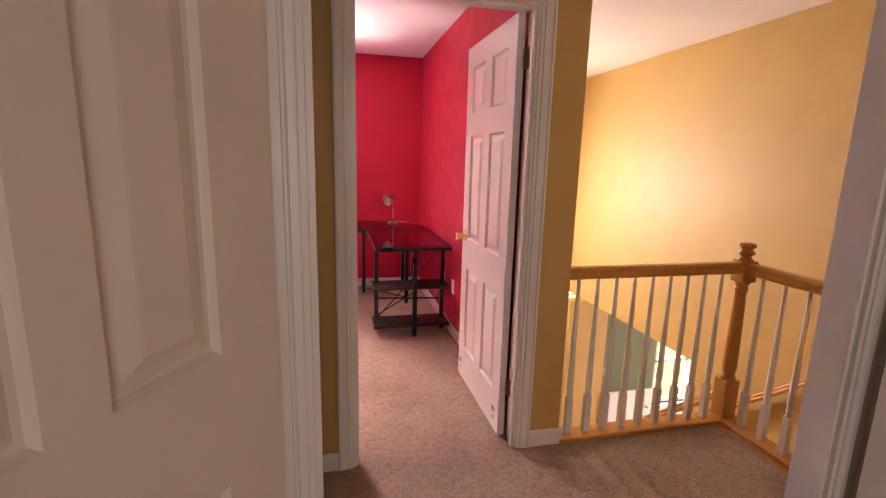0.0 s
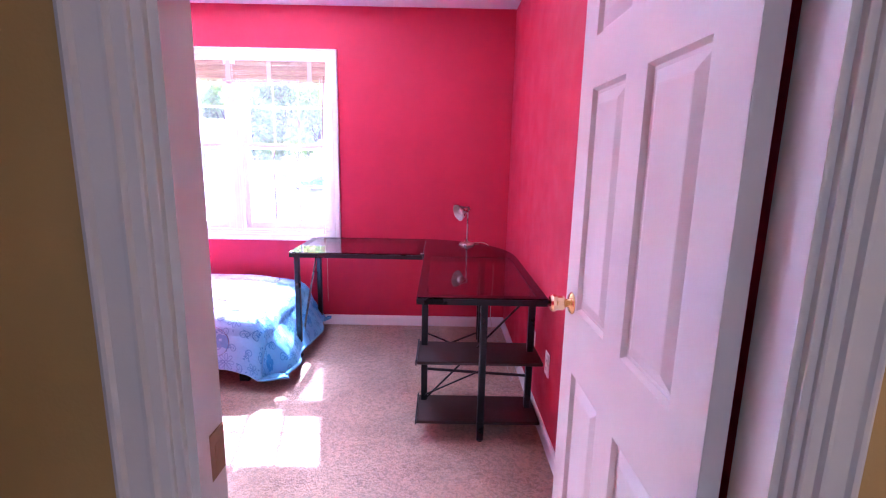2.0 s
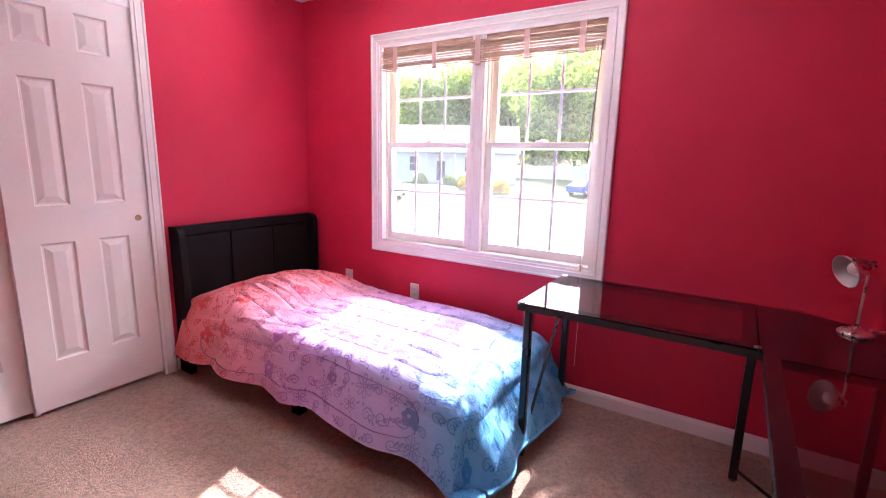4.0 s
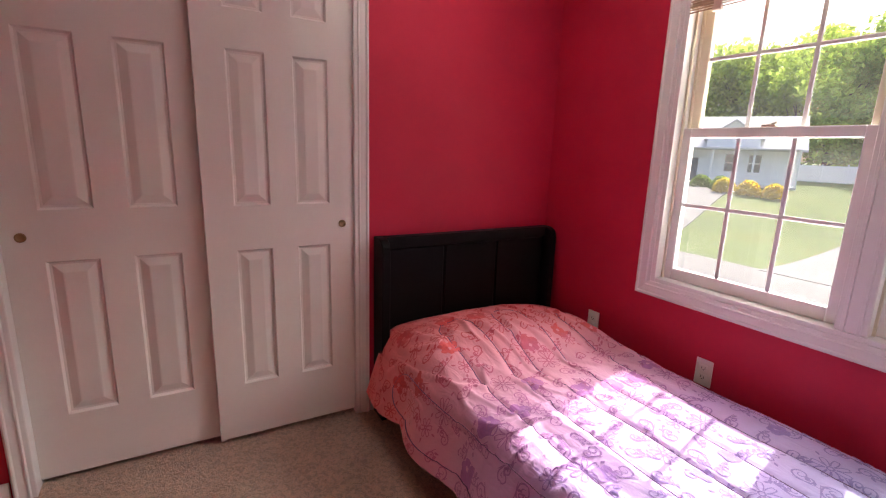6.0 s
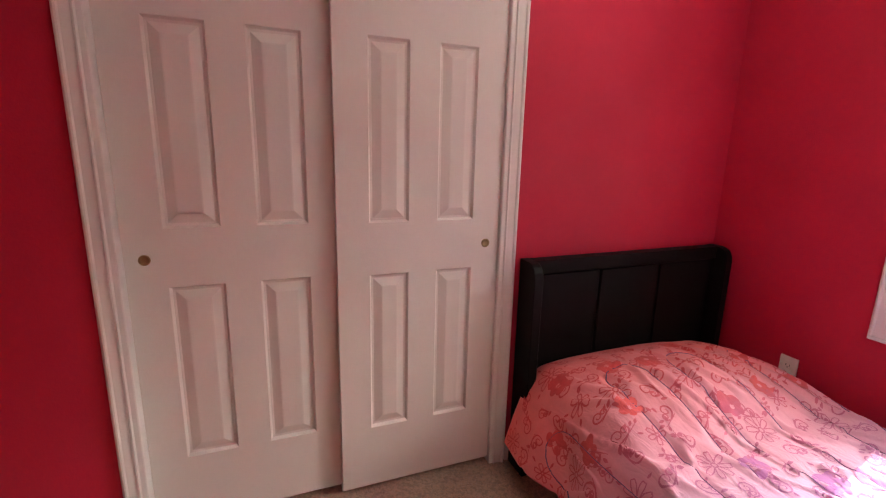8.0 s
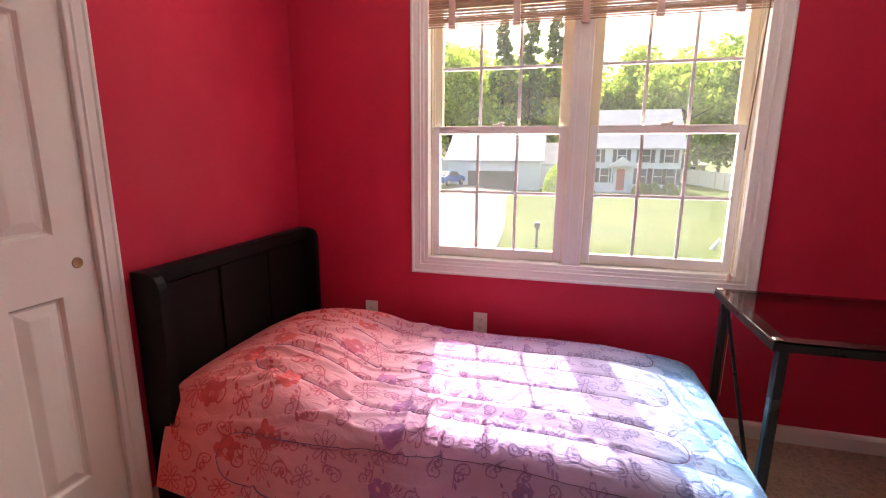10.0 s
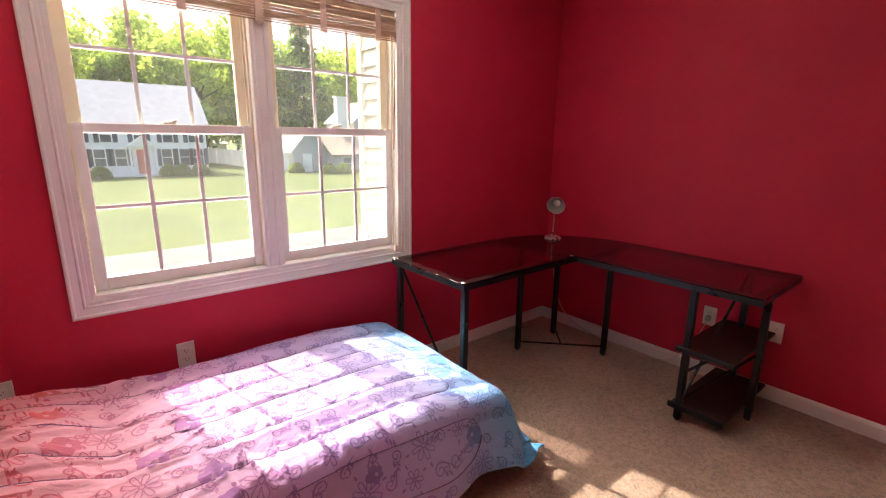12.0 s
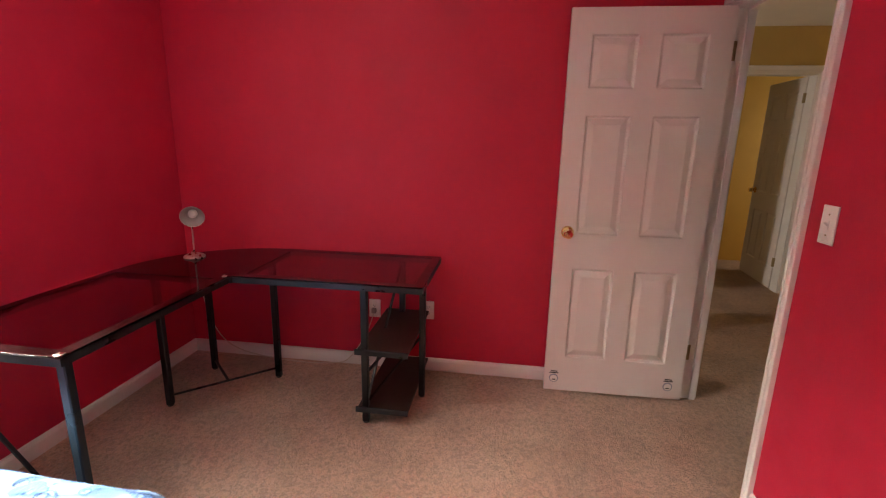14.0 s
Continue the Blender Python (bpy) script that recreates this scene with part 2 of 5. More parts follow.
def box(bm, x0, x1, y0, y1, z0, z1, bevel=0.0, segments=2):
    m = Matrix.LocRotScale(((x0 + x1) / 2, (y0 + y1) / 2, (z0 + z1) / 2), None, (abs(x1 - x0), abs(y1 - y0), abs(z1 - z0)))
    made = bmesh.ops.create_cube(bm, size=1.0, matrix=m)
    if bevel:
        edges = {e for v in made["verts"] for e in v.link_edges}
        bmesh.ops.bevel(bm, geom=list(edges), offset=bevel, segments=segments, affect="EDGES", profile=0.6)
    return bm


def boxed(*args, **kw):
    return box(bmesh.new(), *args, **kw)


def rod(bm, a, b, r, sides=10, r2=None):
    a, b = Vector(a), Vector(b)
    d = b - a
    m = Matrix.Translation((a + b) / 2) @ d.to_track_quat("Z", "Y").to_matrix().to_4x4()
    bmesh.ops.create_cone(bm, cap_ends=True, segments=sides, radius1=r, radius2=r if r2 is None else r2, depth=d.length, matrix=m)
    return bm


def bar(bm, a, b, w, t):
    """A flat or square bar from a to b."""
    a, b = Vector(a), Vector(b)
    d = b - a
    m = Matrix.Translation((a + b) / 2) @ d.to_track_quat("Z", "Y").to_matrix().to_4x4() @ Matrix.Diagonal((w, t, d.length, 1))
    made = bmesh.ops.create_cube(bm, size=1.0, matrix=m)
    bmesh.ops.bevel(bm, geom=list({e for v in made["verts"] for e in v.link_edges}), offset=min(w, t) * 0.15, segments=1, affect="EDGES")
    return bm


def lathe(bm, profile, sides=24, m=Matrix()):
    """Turned about z: profile of (radius, height)."""
    rings = []
    for r, z in profile:
        rings.append([bm.verts.new(m @ Vector((r * math.cos(2 * math.pi * k / sides), r * math.sin(2 * math.pi * k / sides), z))) for k in range(sides)])
    for lo, hi in zip(rings, rings[1:]):
        for k in range(sides):
            bm.faces.new((lo[k], lo[(k + 1) % sides], hi[(k + 1) % sides], hi[k]))
    bm.faces.new(rings[0][::-1])
    bm.faces.new(rings[-1])
    return bm


def sweep(bm, profile, path, closed=False):
    """Moves a closed 2D profile (out, up) along a flat path of (point, out, up), mitred by the given vectors."""
    rings = []
    for p, out, up in path:
        rings.append([bm.verts.new(Vector(p) + Vector(out) * u + Vector(up) * v) for u, v in profile])
    pairs = list(zip(rings, rings[1:])) + ([(rings[-1], rings[0])] if closed else [])
    n = len(profile)
    for lo, hi in pairs:
        for k in range(n):
            bm.faces.new((lo[k], lo[(k + 1) % n], hi[(k + 1) % n], hi[k]))
    if not closed:
        bm.faces.new(rings[0][::-1])
        bm.faces.new(rings[-1])
    return bm


def wall_mesh(us, zs, holes, lay):
    """A solid wall with openings: cells between us and zs, without those in holes; lay(u, d, z) gives the place, d 0 or 1 across."""
    bm = bmesh.new()
    seen = {}

    def vert(i, d, j):
        if (i, d, j) not in seen:
            seen[i, d, j] = bm.verts.new(lay(us[i], d, zs[j]))
        return seen[i, d, j]

    def solid(i, j):
        return 0 <= i < len(us) - 1 and 0 <= j < len(zs) - 1 and (i, j) not in holes

    for i in range(len(us) - 1):
        for j in range(len(zs) - 1):
            if not solid(i, j):
                continue
            for d in (0, 1):
                bm.faces.new([vert(*k) for k in ((i, d, j), (i + 1, d, j), (i + 1, d, j + 1), (i, d, j + 1))])
            for (ni, nj), (a, b) in {(i - 1, j): ((i, j), (i, j + 1)), (i + 1, j): ((i + 1, j), (i + 1, j + 1)), (i, j - 1): ((i, j), (i + 1, j)), (i, j + 1): ((i, j + 1), (i + 1, j + 1))}.items():
                if not solid(ni, nj):
                    bm.faces.new([vert(a[0], 0, a[1]), vert(b[0], 0, b[1]), vert(b[0], 1, b[1]), vert(a[0], 1, a[1])])
    return bm


def structure(name, bm, mat, label, category="wall", smooth=False):
    return tagged(link_mesh(name, bm, mat, smooth=smooth), label, category, kind="structure")


# ---- the large structure ----
H = 2.445                 # ceilings
Y_IN, Y_HALL = -3.035, -3.138   # the bedroom's south wall, both faces
Y_HS = -4.15              # the hall's south wall, north face
Y_HS2 = -4.26
X_CL = -3.615             # the closet wall's face
X_E2 = 2.15               # the foyer's east wall
LOW = -2.75               # the lower storey's floor
DOOR_H = 2.06
DX0, DX1 = -0.862, -0.060   # the bedroom doorway
WX0, WX1, WZ0, WZ1 = -2.88, -1.39, 0.765, 2.075   # the window's opening
CY0, CY1 = -2.435, -1.175   # the closet's opening


# bedroom walls: a red leaf inside, another finish outside
structure("wall_north", wall_mesh([-4.6, WX0, WX1, 0.165], [-0.25, WZ0, WZ1, H], {(1, 1)}, lambda u, d, z: (u, 0.0 if d == 0 else 0.07, z)), RED, "red painted wall round the bedroom window")
structure("wall_north_outer", wall_mesh([-4.6, WX0, WX1, 0.165], [-0.25, WZ0, WZ1, H], {(1, 1)}, lambda u, d, z: (u, 0.074 if d == 0 else 0.17, z)), WHITE, "outer leaf of the bedroom window wall")
structure("wall_east", wall_mesh([-3.030, -0.004], [0.0, H - 0.004], set(), lambda u, d, z: (0.0 if d == 0 else 0.08, u, z)), RED, "red painted side wall of the bedroom")
structure("wall_foyer_west", wall_mesh([Y_IN - 0.053, 0.9], [-0.25, H - 0.002], set(), lambda u, d, z: (0.084 if d == 0 else 0.165, u, z)), YELLOW, "ochre painted wall between foyer and bedroom")
structure("wall_south", wall_mesh([X_CL - 1.0, DX0, DX1, 0.08], [0.0, DOOR_H, H - 0.003], {(1, 0)}, lambda u, d, z: (u, Y_IN if d == 0 else Y_IN - 0.05, z)), RED, "red painted bedroom wall with the doorway")
structure("wall_hall_north", wall_mesh([-4.6, DX0, DX1, 0.165], [-0.002, DOOR_H, H - 0.003], {(1, 0)}, lambda u, d, z: (u, Y_IN - 0.054 if d == 0 else Y_HALL, z)), YELLOW, "ochre painted hall wall with the bedroom doorway")
structure("wall_west", wall_mesh([Y_IN + 0.002, CY0, CY1, -0.002], [0.0, 2.15, H - 0.004], {(1, 0)}, lambda u, d, z: (X_CL if d == 0 else X_CL - 0.11, u, z)), RED, "red painted bedroom wall with the closet opening")
structure("wall_closet_back", wall_mesh([Y_IN + 0.002, -0.002], [0.0, H - 0.004], set(), lambda u, d, z: (X_CL - 0.75 if d == 0 else X_CL - 0.85, u, z)), WHITE, "white back wall inside the closet")
structure("ceiling_bedroom", boxed(-4.6, 0.165, Y_HALL, 0.17, H, H + 0.12), CEILING, "white flat bedroom ceiling", "ceiling")
structure("ceiling_hall", boxed(-4.6, 2.3, -8.2, Y_HALL - 0.001, H, H + 0.12), CEILING, "white flat hall ceiling", "ceiling")
structure("ceiling_foyer", boxed(0.166, 2.3, Y_HALL, 1.0, H, H + 0.12), CEILING, "white flat ceiling over the foyer", "ceiling")
structure("floor", boxed(-4.6, 0.165, -3.2, 0.17, -0.25, 0.0), CARPET, "beige pile carpet on the bedroom floor", "carpet")
structure("floor_hall", boxed(-4.6, 1.13, -8.2, -3.2005, -0.25, 0.0), CARPET, "beige pile carpet on the hall floor", "carpet")
structure("floor_hall_edge", boxed(0.1655, 1.13, -3.2, -3.15, -0.25, 0.0), CARPET, "beige carpet along the balcony edge", "carpet")
structure("floor_landing", boxed(1.1305, 2.3, -8.2, -3.68, -0.25, 0.0), CARPET, "beige pile carpet on the stair landing", "carpet")
# hall and the room it starts in
HX0, HX1 = -0.984, 0.360    # the doorway the walk starts in
structure("wall_hall_south", wall_mesh([-4.6, HX0, HX1, 0.90], [0.0, DOOR_H, H - 0.002], {(1, 0)}, lambda u, d, z: (u, Y_HS if d == 0 else Y_HS2, z)), YELLOW, "ochre painted hall wall with a doorway")
structure("wall_hall_west", boxed(-4.7, -4.6, -8.2, 0.17, -0.25, H), YELLOW, "ochre painted end wall of the hall")
structure("wall_study_south", boxed(-4.6, 2.3, -8.3, -8.2, 0.0, H), WHITE, "plain wall behind the walk's start")
structure("wall_study_east", boxed(0.78, 0.90, -8.2, Y_HS2 - 0.001, 0.0, H - 0.002), YELLOW, "ochre wall of the landing recess")
structure("wall_landing_south", boxed(0.901, X_E2 - 0.001, -5.0, -4.88, 0.0, H - 0.002), YELLOW, "ochre wall at the end of the landing")
structure("wall_far_room_east", boxed(3.5, 3.6, -6.5, -3.0, 0.0, H), OCHRE_LIT, "ochre wall in the far room, coloured brighter as if lit")
structure("wall_far_room_north", boxed(2.271, 3.5, -3.6, -3.5, 0.0, H), WHITE, "white wall of the far room")
structure("wall_far_room_south", boxed(2.271, 3.5, -6.5, -6.4, 0.0, H), WHITE, "white wall of the far room")
structure("ceiling_far_room", boxed(2.301, 3.6, -6.5, -3.0, H, H + 0.12), GREEN, "dark green ceiling of the far room", "ceiling")
structure("floor_far_room", boxed(2.301, 3.6, -6.5, -3.0, -0.25, 0.0), CARPET, "beige carpet of the far room", "carpet")
# the foyer: the east wall hangs over an opening to the lower room
EDY0, EDY1 = -4.17, -4.72
bm = wall_mesh([-8.2, -4.72, -3.94, -1.88, 0.9], [LOW, -0.30, 0.0, DOOR_H, H - 0.002], {(3, 0), (0, 0), (1, 0), (0, 1), (1, 1), (1, 2)}, lambda u, d, z: (X_E2 if d == 0 else X_E2 + 0.12, u, z))
structure("wall_foyer_east", bm, YELLOW, "tall ochre painted wall over the stairs")
structure("wall_foyer_north", boxed(0.166, X_E2 - 0.001, 0.8, 0.9, LOW, H - 0.003), YELLOW, "ochre painted wall at the front of the foyer")
structure("floor_lower", boxed(0.0, 9.0, -6.0, 0.9, LOW - 0.1, LOW), CARPET, "beige carpet of the lower storey", "carpet")
structure("ceiling_lower", boxed(X_E2 + 0.121, 9.0, -6.0, 0.2, -0.30, -0.22), CEILING, "white ceiling of the lower room", "ceiling")
structure("wall_lower_green", wall_mesh([2.50, 3.28, 4.45, 9.0], [LOW, -1.85, -0.62, -0.301], {(1, 1)}, lambda u, d, z: (u, 0.0 if d == 0 else 0.12, z)), GREEN, "olive green wall of the lower room")
structure("wall_lower_ochre", boxed(X_E2 - 0.2, 2.499, 0.0, 0.12, LOW, -0.301), YELLOW, "ochre wall beside the green wall")
structure("wall_lower_east", boxed(9.0, 9.1, -6.0, 0.2, LOW, -0.3), GREEN, "green end wall of the lower room")
structure("wall_lower_south", boxed(0.0, 9.0, -6.1, -6.0, LOW, -0.25), YELLOW, "ochre back wall of the lower storey")
structure("wall_lower_west", boxed(-0.1, 0.0, -6.0, 0.9, LOW, -0.25), YELLOW, "ochre side wall of the lower storey")
structure("wainscot_lower", boxed(2.502, 3.279, -0.02, -0.001, LOW, -1.60), WHITE, "white wainscot below the green wall", "wainscot")
structure("wainscot_lower_sill", boxed(3.28, 9.0, -0.02, -0.001, LOW, -1.87), WHITE, "white wainscot below the lower window", "wainscot")

CASING = [(0, 0), (0.066, 0), (0.066, 0.018), (0.060, 0.021), (0.055, 0.020), (0.051, 0.015), (0.045, 0.014), (0.027, 0.011), (0.025, 0.015), (0.020, 0.015), (0.016, 0.009), (0.003, 0.008), (0, 0.006)]


def frame_trim(name, corners, axis_out, closed, label, mat=None):
    """A mitred casing round an opening: corners in order, each with its own outward diagonal."""
    bm = bmesh.new()
    path = [(p, o, axis_out) for p, o in corners]
    sweep(bm, CASING, path, closed)
    return structure(name, bm, mat or WHITE, label, "door trim" if not closed else "window trim")


def door_casing(name, u0, u1, top, lay, out, label):
    """lay(u, z) gives the place on the wall; three sides."""
    a, b = Vector(lay(1, 0)) - Vector(lay(0, 0)), Vector((0, 0, 1))
    frame_trim(name, [(lay(u0, 0), -a), (lay(u0, top), -a + b), (lay(u1, top), a + b), (lay(u1, 0), a)], out, False, label)


door_casing("trim_door_bedroom", DX0 + 0.006, DX1 - 0.006, DOOR_H - 0.006, lambda u, z: (u, Y_IN, z), (0, 1, 0), "white moulded casing round the doorway, bedroom side")
door_casing("trim_door_hall", DX0 + 0.006, DX1 - 0.006, DOOR_H - 0.006, lambda u, z: (u, Y_HALL, z), (0, -1, 0), "white moulded casing round the doorway, hall side")
door_casing("trim_door_start", HX0 + 0.006, HX1 - 0.006, DOOR_H - 0.006, lambda u, z: (u, Y_HS, z), (0, 1, 0), "white moulded casing on the hall's south doorway")
door_casing("trim_door_start_inner", HX0 + 0.006, HX1 - 0.006, DOOR_H - 0.006, lambda u, z: (u, Y_HS2, z), (0, -1, 0), "white moulded casing inside the starting room")
door_casing("trim_closet", CY0 + 0.004, CY1 - 0.004, 2.136, lambda u, z: (X_CL, u, z), (1, 0, 0), "white moulded casing round the closet")
door_casing("trim_door_far", -4.71, -3.95, DOOR_H - 0.01, lambda u, z: (X_E2, u, z), (-1, 0, 0), "white casing of the far hall door")


def jamb(name, x0, x1, y0, y1, top, label, stop=True):
    """A lining of an opening in a wall along x, with door stops."""
    bm = bmesh.new()
    box(bm, x0, x0 + 0.018, y0, y1, 0, top - 0.018, 0.001, 1)
    box(bm, x1 - 0.018, x1, y0, y1, 0, top - 0.018, 0.001, 1)
    box(bm, x0, x1, y0, y1, top - 0.018, top, 0.001, 1)
    if stop:
        ym = (y0 + y1) / 2 - 0.012
        box(bm, x0 + 0.018, x0 + 0.030, ym - 0.03, ym, 0, top - 0.030)
        box(bm, x1 - 0.030, x1 - 0.018, ym - 0.03, ym, 0, top - 0.030)
        box(bm, x0 + 0.018, x1 - 0.018, ym - 0.03, ym, top - 0.030, top - 0.018)
    structure(name, bm, WHITE, label, "door jamb")


jamb("jamb_bedroom", DX0, DX1, Y_HALL, Y_IN, DOOR_H, "white painted door jamb with stops")
jamb("jamb_start", HX0, HX1, Y_HS2, Y_HS, DOOR_H, "white painted jamb of the first doorway")
bm = boxed(X_E2, X_E2 + 0.12, -4.72, -4.70, 0, DOOR_H)
box(bm, X_E2, X_E2 + 0.12, -3.96, -3.94, 0, DOOR_H)
box(bm, X_E2, X_E2 + 0.12, -4.70, -3.96, DOOR_H - 0.02, DOOR_H)
structure("jamb_far", bm, WHITE, "painted jamb of the far hall door", "door jamb")

BASE = [(0, 0), (0.013, 0), (0.013, 0.062), (0.009, 0.075), (0.003, 0.082), (0, 0.082)]


def baseboard(name, a, b, out, label="white painted baseboard along the wall"):
    bm = bmesh.new()
    sweep(bm, BASE, [(a, out, (0, 0, 1)), (b, out, (0, 0, 1))])
    structure(name, bm, WHITE, label, "baseboard")


baseboard("baseboard_north", (X_CL, 0, 0), (0, 0, 0), (0, -1, 0))
baseboard("baseboard_east", (0, -0.014, 0), (0, Y_IN, 0), (-1, 0, 0))
baseboard("baseboard_south", (X_CL, Y_IN, 0), (DX0 - 0.062, Y_IN, 0), (0, 1, 0))
baseboard("baseboard_west_a", (X_CL, -0.014, 0), (X_CL, CY1 + 0.072, 0), (1, 0, 0))
baseboard("baseboard_west_b", (X_CL, Y_IN + 0.014, 0), (X_CL, CY0 - 0.072, 0), (1, 0, 0))
baseboard("baseboard_hall_a", (-4.6, Y_HALL, 0), (DX0 - 0.062, Y_HALL, 0), (0, -1, 0))
baseboard("baseboard_hall_b", (DX1 + 0.062, Y_HALL, 0), (0.178, Y_HALL, 0), (0, -1, 0))
baseboard("baseboard_hall_south", (HX1 + 0.062, Y_HS, 0), (0.90, Y_HS, 0), (0, 1, 0))
baseboard("baseboard_hall_south_b", (-4.6, Y_HS, 0), (HX0 - 0.062, Y_HS, 0), (0, 1, 0))
baseboard("baseboard_landing", (X_E2, -3.70, 0), (X_E2, -3.88, 0), (-1, 0, 0))


# ---- doors ----
PANEL_ROWS = ((0.21, 0.73), (0.92, 1.53), (1.66, 1.91))


def panel_mesh(w, h):
    """A raised moulded panel, seen from +y, centred on its own middle."""
    bm = bmesh.new()
    rings = []
    for inset, depth in ((0, 0), (0.007, -0.012), (0.015, -0.013), (0.044, -0.002), (0.048, -0.0015)):
        x, z = w / 2 - inset, h / 2 - inset
        rings.append([bm.verts.new(p) for p in ((-x, depth, -z), (x, depth, -z), (x, depth, z), (-x, depth, z))])
    for lo, hi in zip(rings, rings[1:]):
        for k in range(4):
            bm.faces.new((lo[k], lo[(k + 1) % 4], hi[(k + 1) % 4], hi[k]))
    bm.faces.new(rings[-1])
    me = bpy.data.meshes.new("panel")
    bmesh.ops.recalc_face_normals(bm, faces=bm.faces)
    bm.to_mesh(me)
    bm.free()
    me.materials.append(DOOR_WHITE)
    return me


def six_panel_leaf(parent, w, h=2.03, t=0.035, stile=0.105, mull=0.105, rows=PANEL_ROWS):
    """Leaf with its faces at y 0 (front) and -t; x from 0 at the hinge to w."""
    pw = (w - 2 * stile - mull) / 2
    xs = [0, stile, stile + pw, stile + pw + mull, w - stile, w]
    zs = [0] + [z for row in rows for z in row] + [h]
    holes = {(i, j) for i in (1, 3) for j in (1, 3, 5)}
    bm = bmesh.new()
    for y, sign in ((0.0, 1), (-t, -1)):
        grid = {(i, j): bm.verts.new((x, y, z)) for i, x in enumerate(xs) for j, z in enumerate(zs)}
        for i in range(5):
            for j in range(6 + 1 - 0):
                if j < len(zs) - 1 and (i, j) not in holes:
                    bm.faces.new([grid[k] for k in ((i, j), (i + 1, j), (i + 1, j + 1), (i, j + 1))])
    box(bm, 0, w, -t + 0.0005, -0.0005, -0.0002, 0.004)
    box(bm, 0, w, -t + 0.0005, -0.0005, h - 0.004, h + 0.0002)
    box(bm, -0.0002, 0.004, -t + 0.0005, -0.0005, 0.004, h - 0.004)
    box(bm, w - 0.004, w + 0.0002, -t + 0.0005, -0.0005, 0.004, h - 0.004)
    leaf = part("leaf", bm, DOOR_WHITE, parent)
    for j, (z0, z1) in enumerate(rows):
        me = panel_mesh(pw, z1 - z0)
        for x in (stile + pw / 2, stile + pw + mull + pw / 2):
            share("panel", me, leaf, pose(x, 0, (z0 + z1) / 2))
            share("panel", me, leaf, pose(x, -t, (z0 + z1) / 2, 0, 0, 180))
    return leaf


def knob(parent, x, y, z, sign, crystal=True):
    turn = pose(x, y, z, -90 * sign, 0, 0)
    bm = lathe(bmesh.new(), [(0.033, 0.0), (0.033, 0.003), (0.026, 0.008), (0.013, 0.010), (0.012, 0.022)], 24, turn)
    rose = part("rose", bm, BRASS, parent, "polished brass rose", True)
    bm = lathe(bmesh.new(), [(0.012, 0.021), (0.019, 0.024), (0.022, 0.030), (0.022, 0.046), (0.026, 0.052), (0.026, 0.060), (0.020, 0.066), (0.004, 0.067)], 12, turn)
    part("knob", bm, BRASS if not crystal else KNOB_GLASS, parent, "faceted glass and brass door knob")


KNOB_GLASS = metal("gilded_glass", (0.86, 0.66, 0.36), 0.12)


def hinge(parent, x, y, z):
    bm = rod(bmesh.new(), (x, y, z - 0.045), (x, y, z + 0.045), 0.006, 10)
    box(bm, x - 0.001, x + 0.030, y - 0.003, y - 0.0005, z - 0.044, z + 0.044)
    box(bm, x - 0.006, x + 0.002, y - 0.034, y - 0.003, z - 0.044, z + 0.044)
    part("hinge", bm, OLD_BRASS, parent, "worn brass butt hinge")


def sticker(parent, x, z, y):
    """A round grey decal with two short bars of unreadable print above it."""
    bm = bmesh.new()
    bmesh.ops.create_circle(bm, cap_ends=True, radius=0.026, segments=24, matrix=pose(x, y, z, 90))
    decal = part("decal", bm, STICKER, parent, "small round grey and white decal")
    bm = bmesh.new()
    bmesh.ops.create_circle(bm, cap_ends=True, radius=0.020, segments=20, matrix=pose(x, y + 0.0006, z - 0.002, 90))
    part("decal_face", bm, PLATE, decal)
    bm = bmesh.new()
    for k, (w, dz) in enumerate(((0.05, 0.030), (0.038, 0.040))):
        box(bm, x - w / 2, x + w / 2, y - 0.0002, y + 0.0008, z + dz, z + dz + 0.006)
    box(bm, x - 0.010, x + 0.010, y + 0.0009, y + 0.0013, z - 0.012, z - 0.006)
    part("print", bm, DARK_HOLE, decal, "dark bars of print")


STICKER = paint("sticker_grey", (0.30, 0.33, 0.38), 0.5, 0.1, 0.05)

# the bedroom door stands open against the side wall
d = thing("door_1", pose(-0.126, Y_IN - 0.002, 0.012, 0, 0, 90.6), "white six-panel door standing open into the red bedroom", "door", kind="structure")
six_panel_leaf(d, 0.752)
knob(d, 0.69, 0.0, 0.93, 1)
knob(d, 0.69, -0.035, 0.93, -1)
for z in (0.27, 1.84):
    hinge(d, -0.004, -0.036, z)
for z in (0.282, 1.852):
    plate = part("hinge_plate", boxed(DX1 - 0.0205, DX1 - 0.0182, Y_IN - 0.036, Y_IN - 0.002, z - 0.045, z + 0.045, 0.0005, 1), OLD_BRASS, d, "worn brass hinge plate on the jamb")
    plate.matrix_parent_inverse = pose(-0.126, Y_IN - 0.002, 0.012, 0, 0, 90.6).inverted()
sticker(d, 0.70, 0.075, 0.0012)
sticker(d, 0.075, 0.075, 0.0012)

# the pair of narrow doors of the first doorway, folded back into their room
PAIR_ROWS = ((0.21, 0.90), (1.11, 1.66), (1.78, 1.92))
d = thing("door_2", pose(HX0 - 0.035, Y_HS2 - 0.032, 0.012, 0, 0, -118.0), "narrow white six-panel door folded back beside the first doorway", "door", kind="structure")
six_panel_leaf(d, 0.67, stile=0.135, mull=0.07, rows=PAIR_ROWS)
knob(d, 0.61, 0.0, 0.98, 1)
knob(d, 0.61, -0.035, 0.98, -1)
d = thing("door_4", pose(HX1 + 0.035, Y_HS2 - 0.032, 0.012, 0, 0, -62.0), "narrow white six-panel door folded back, other half of a pair", "door", kind="structure")
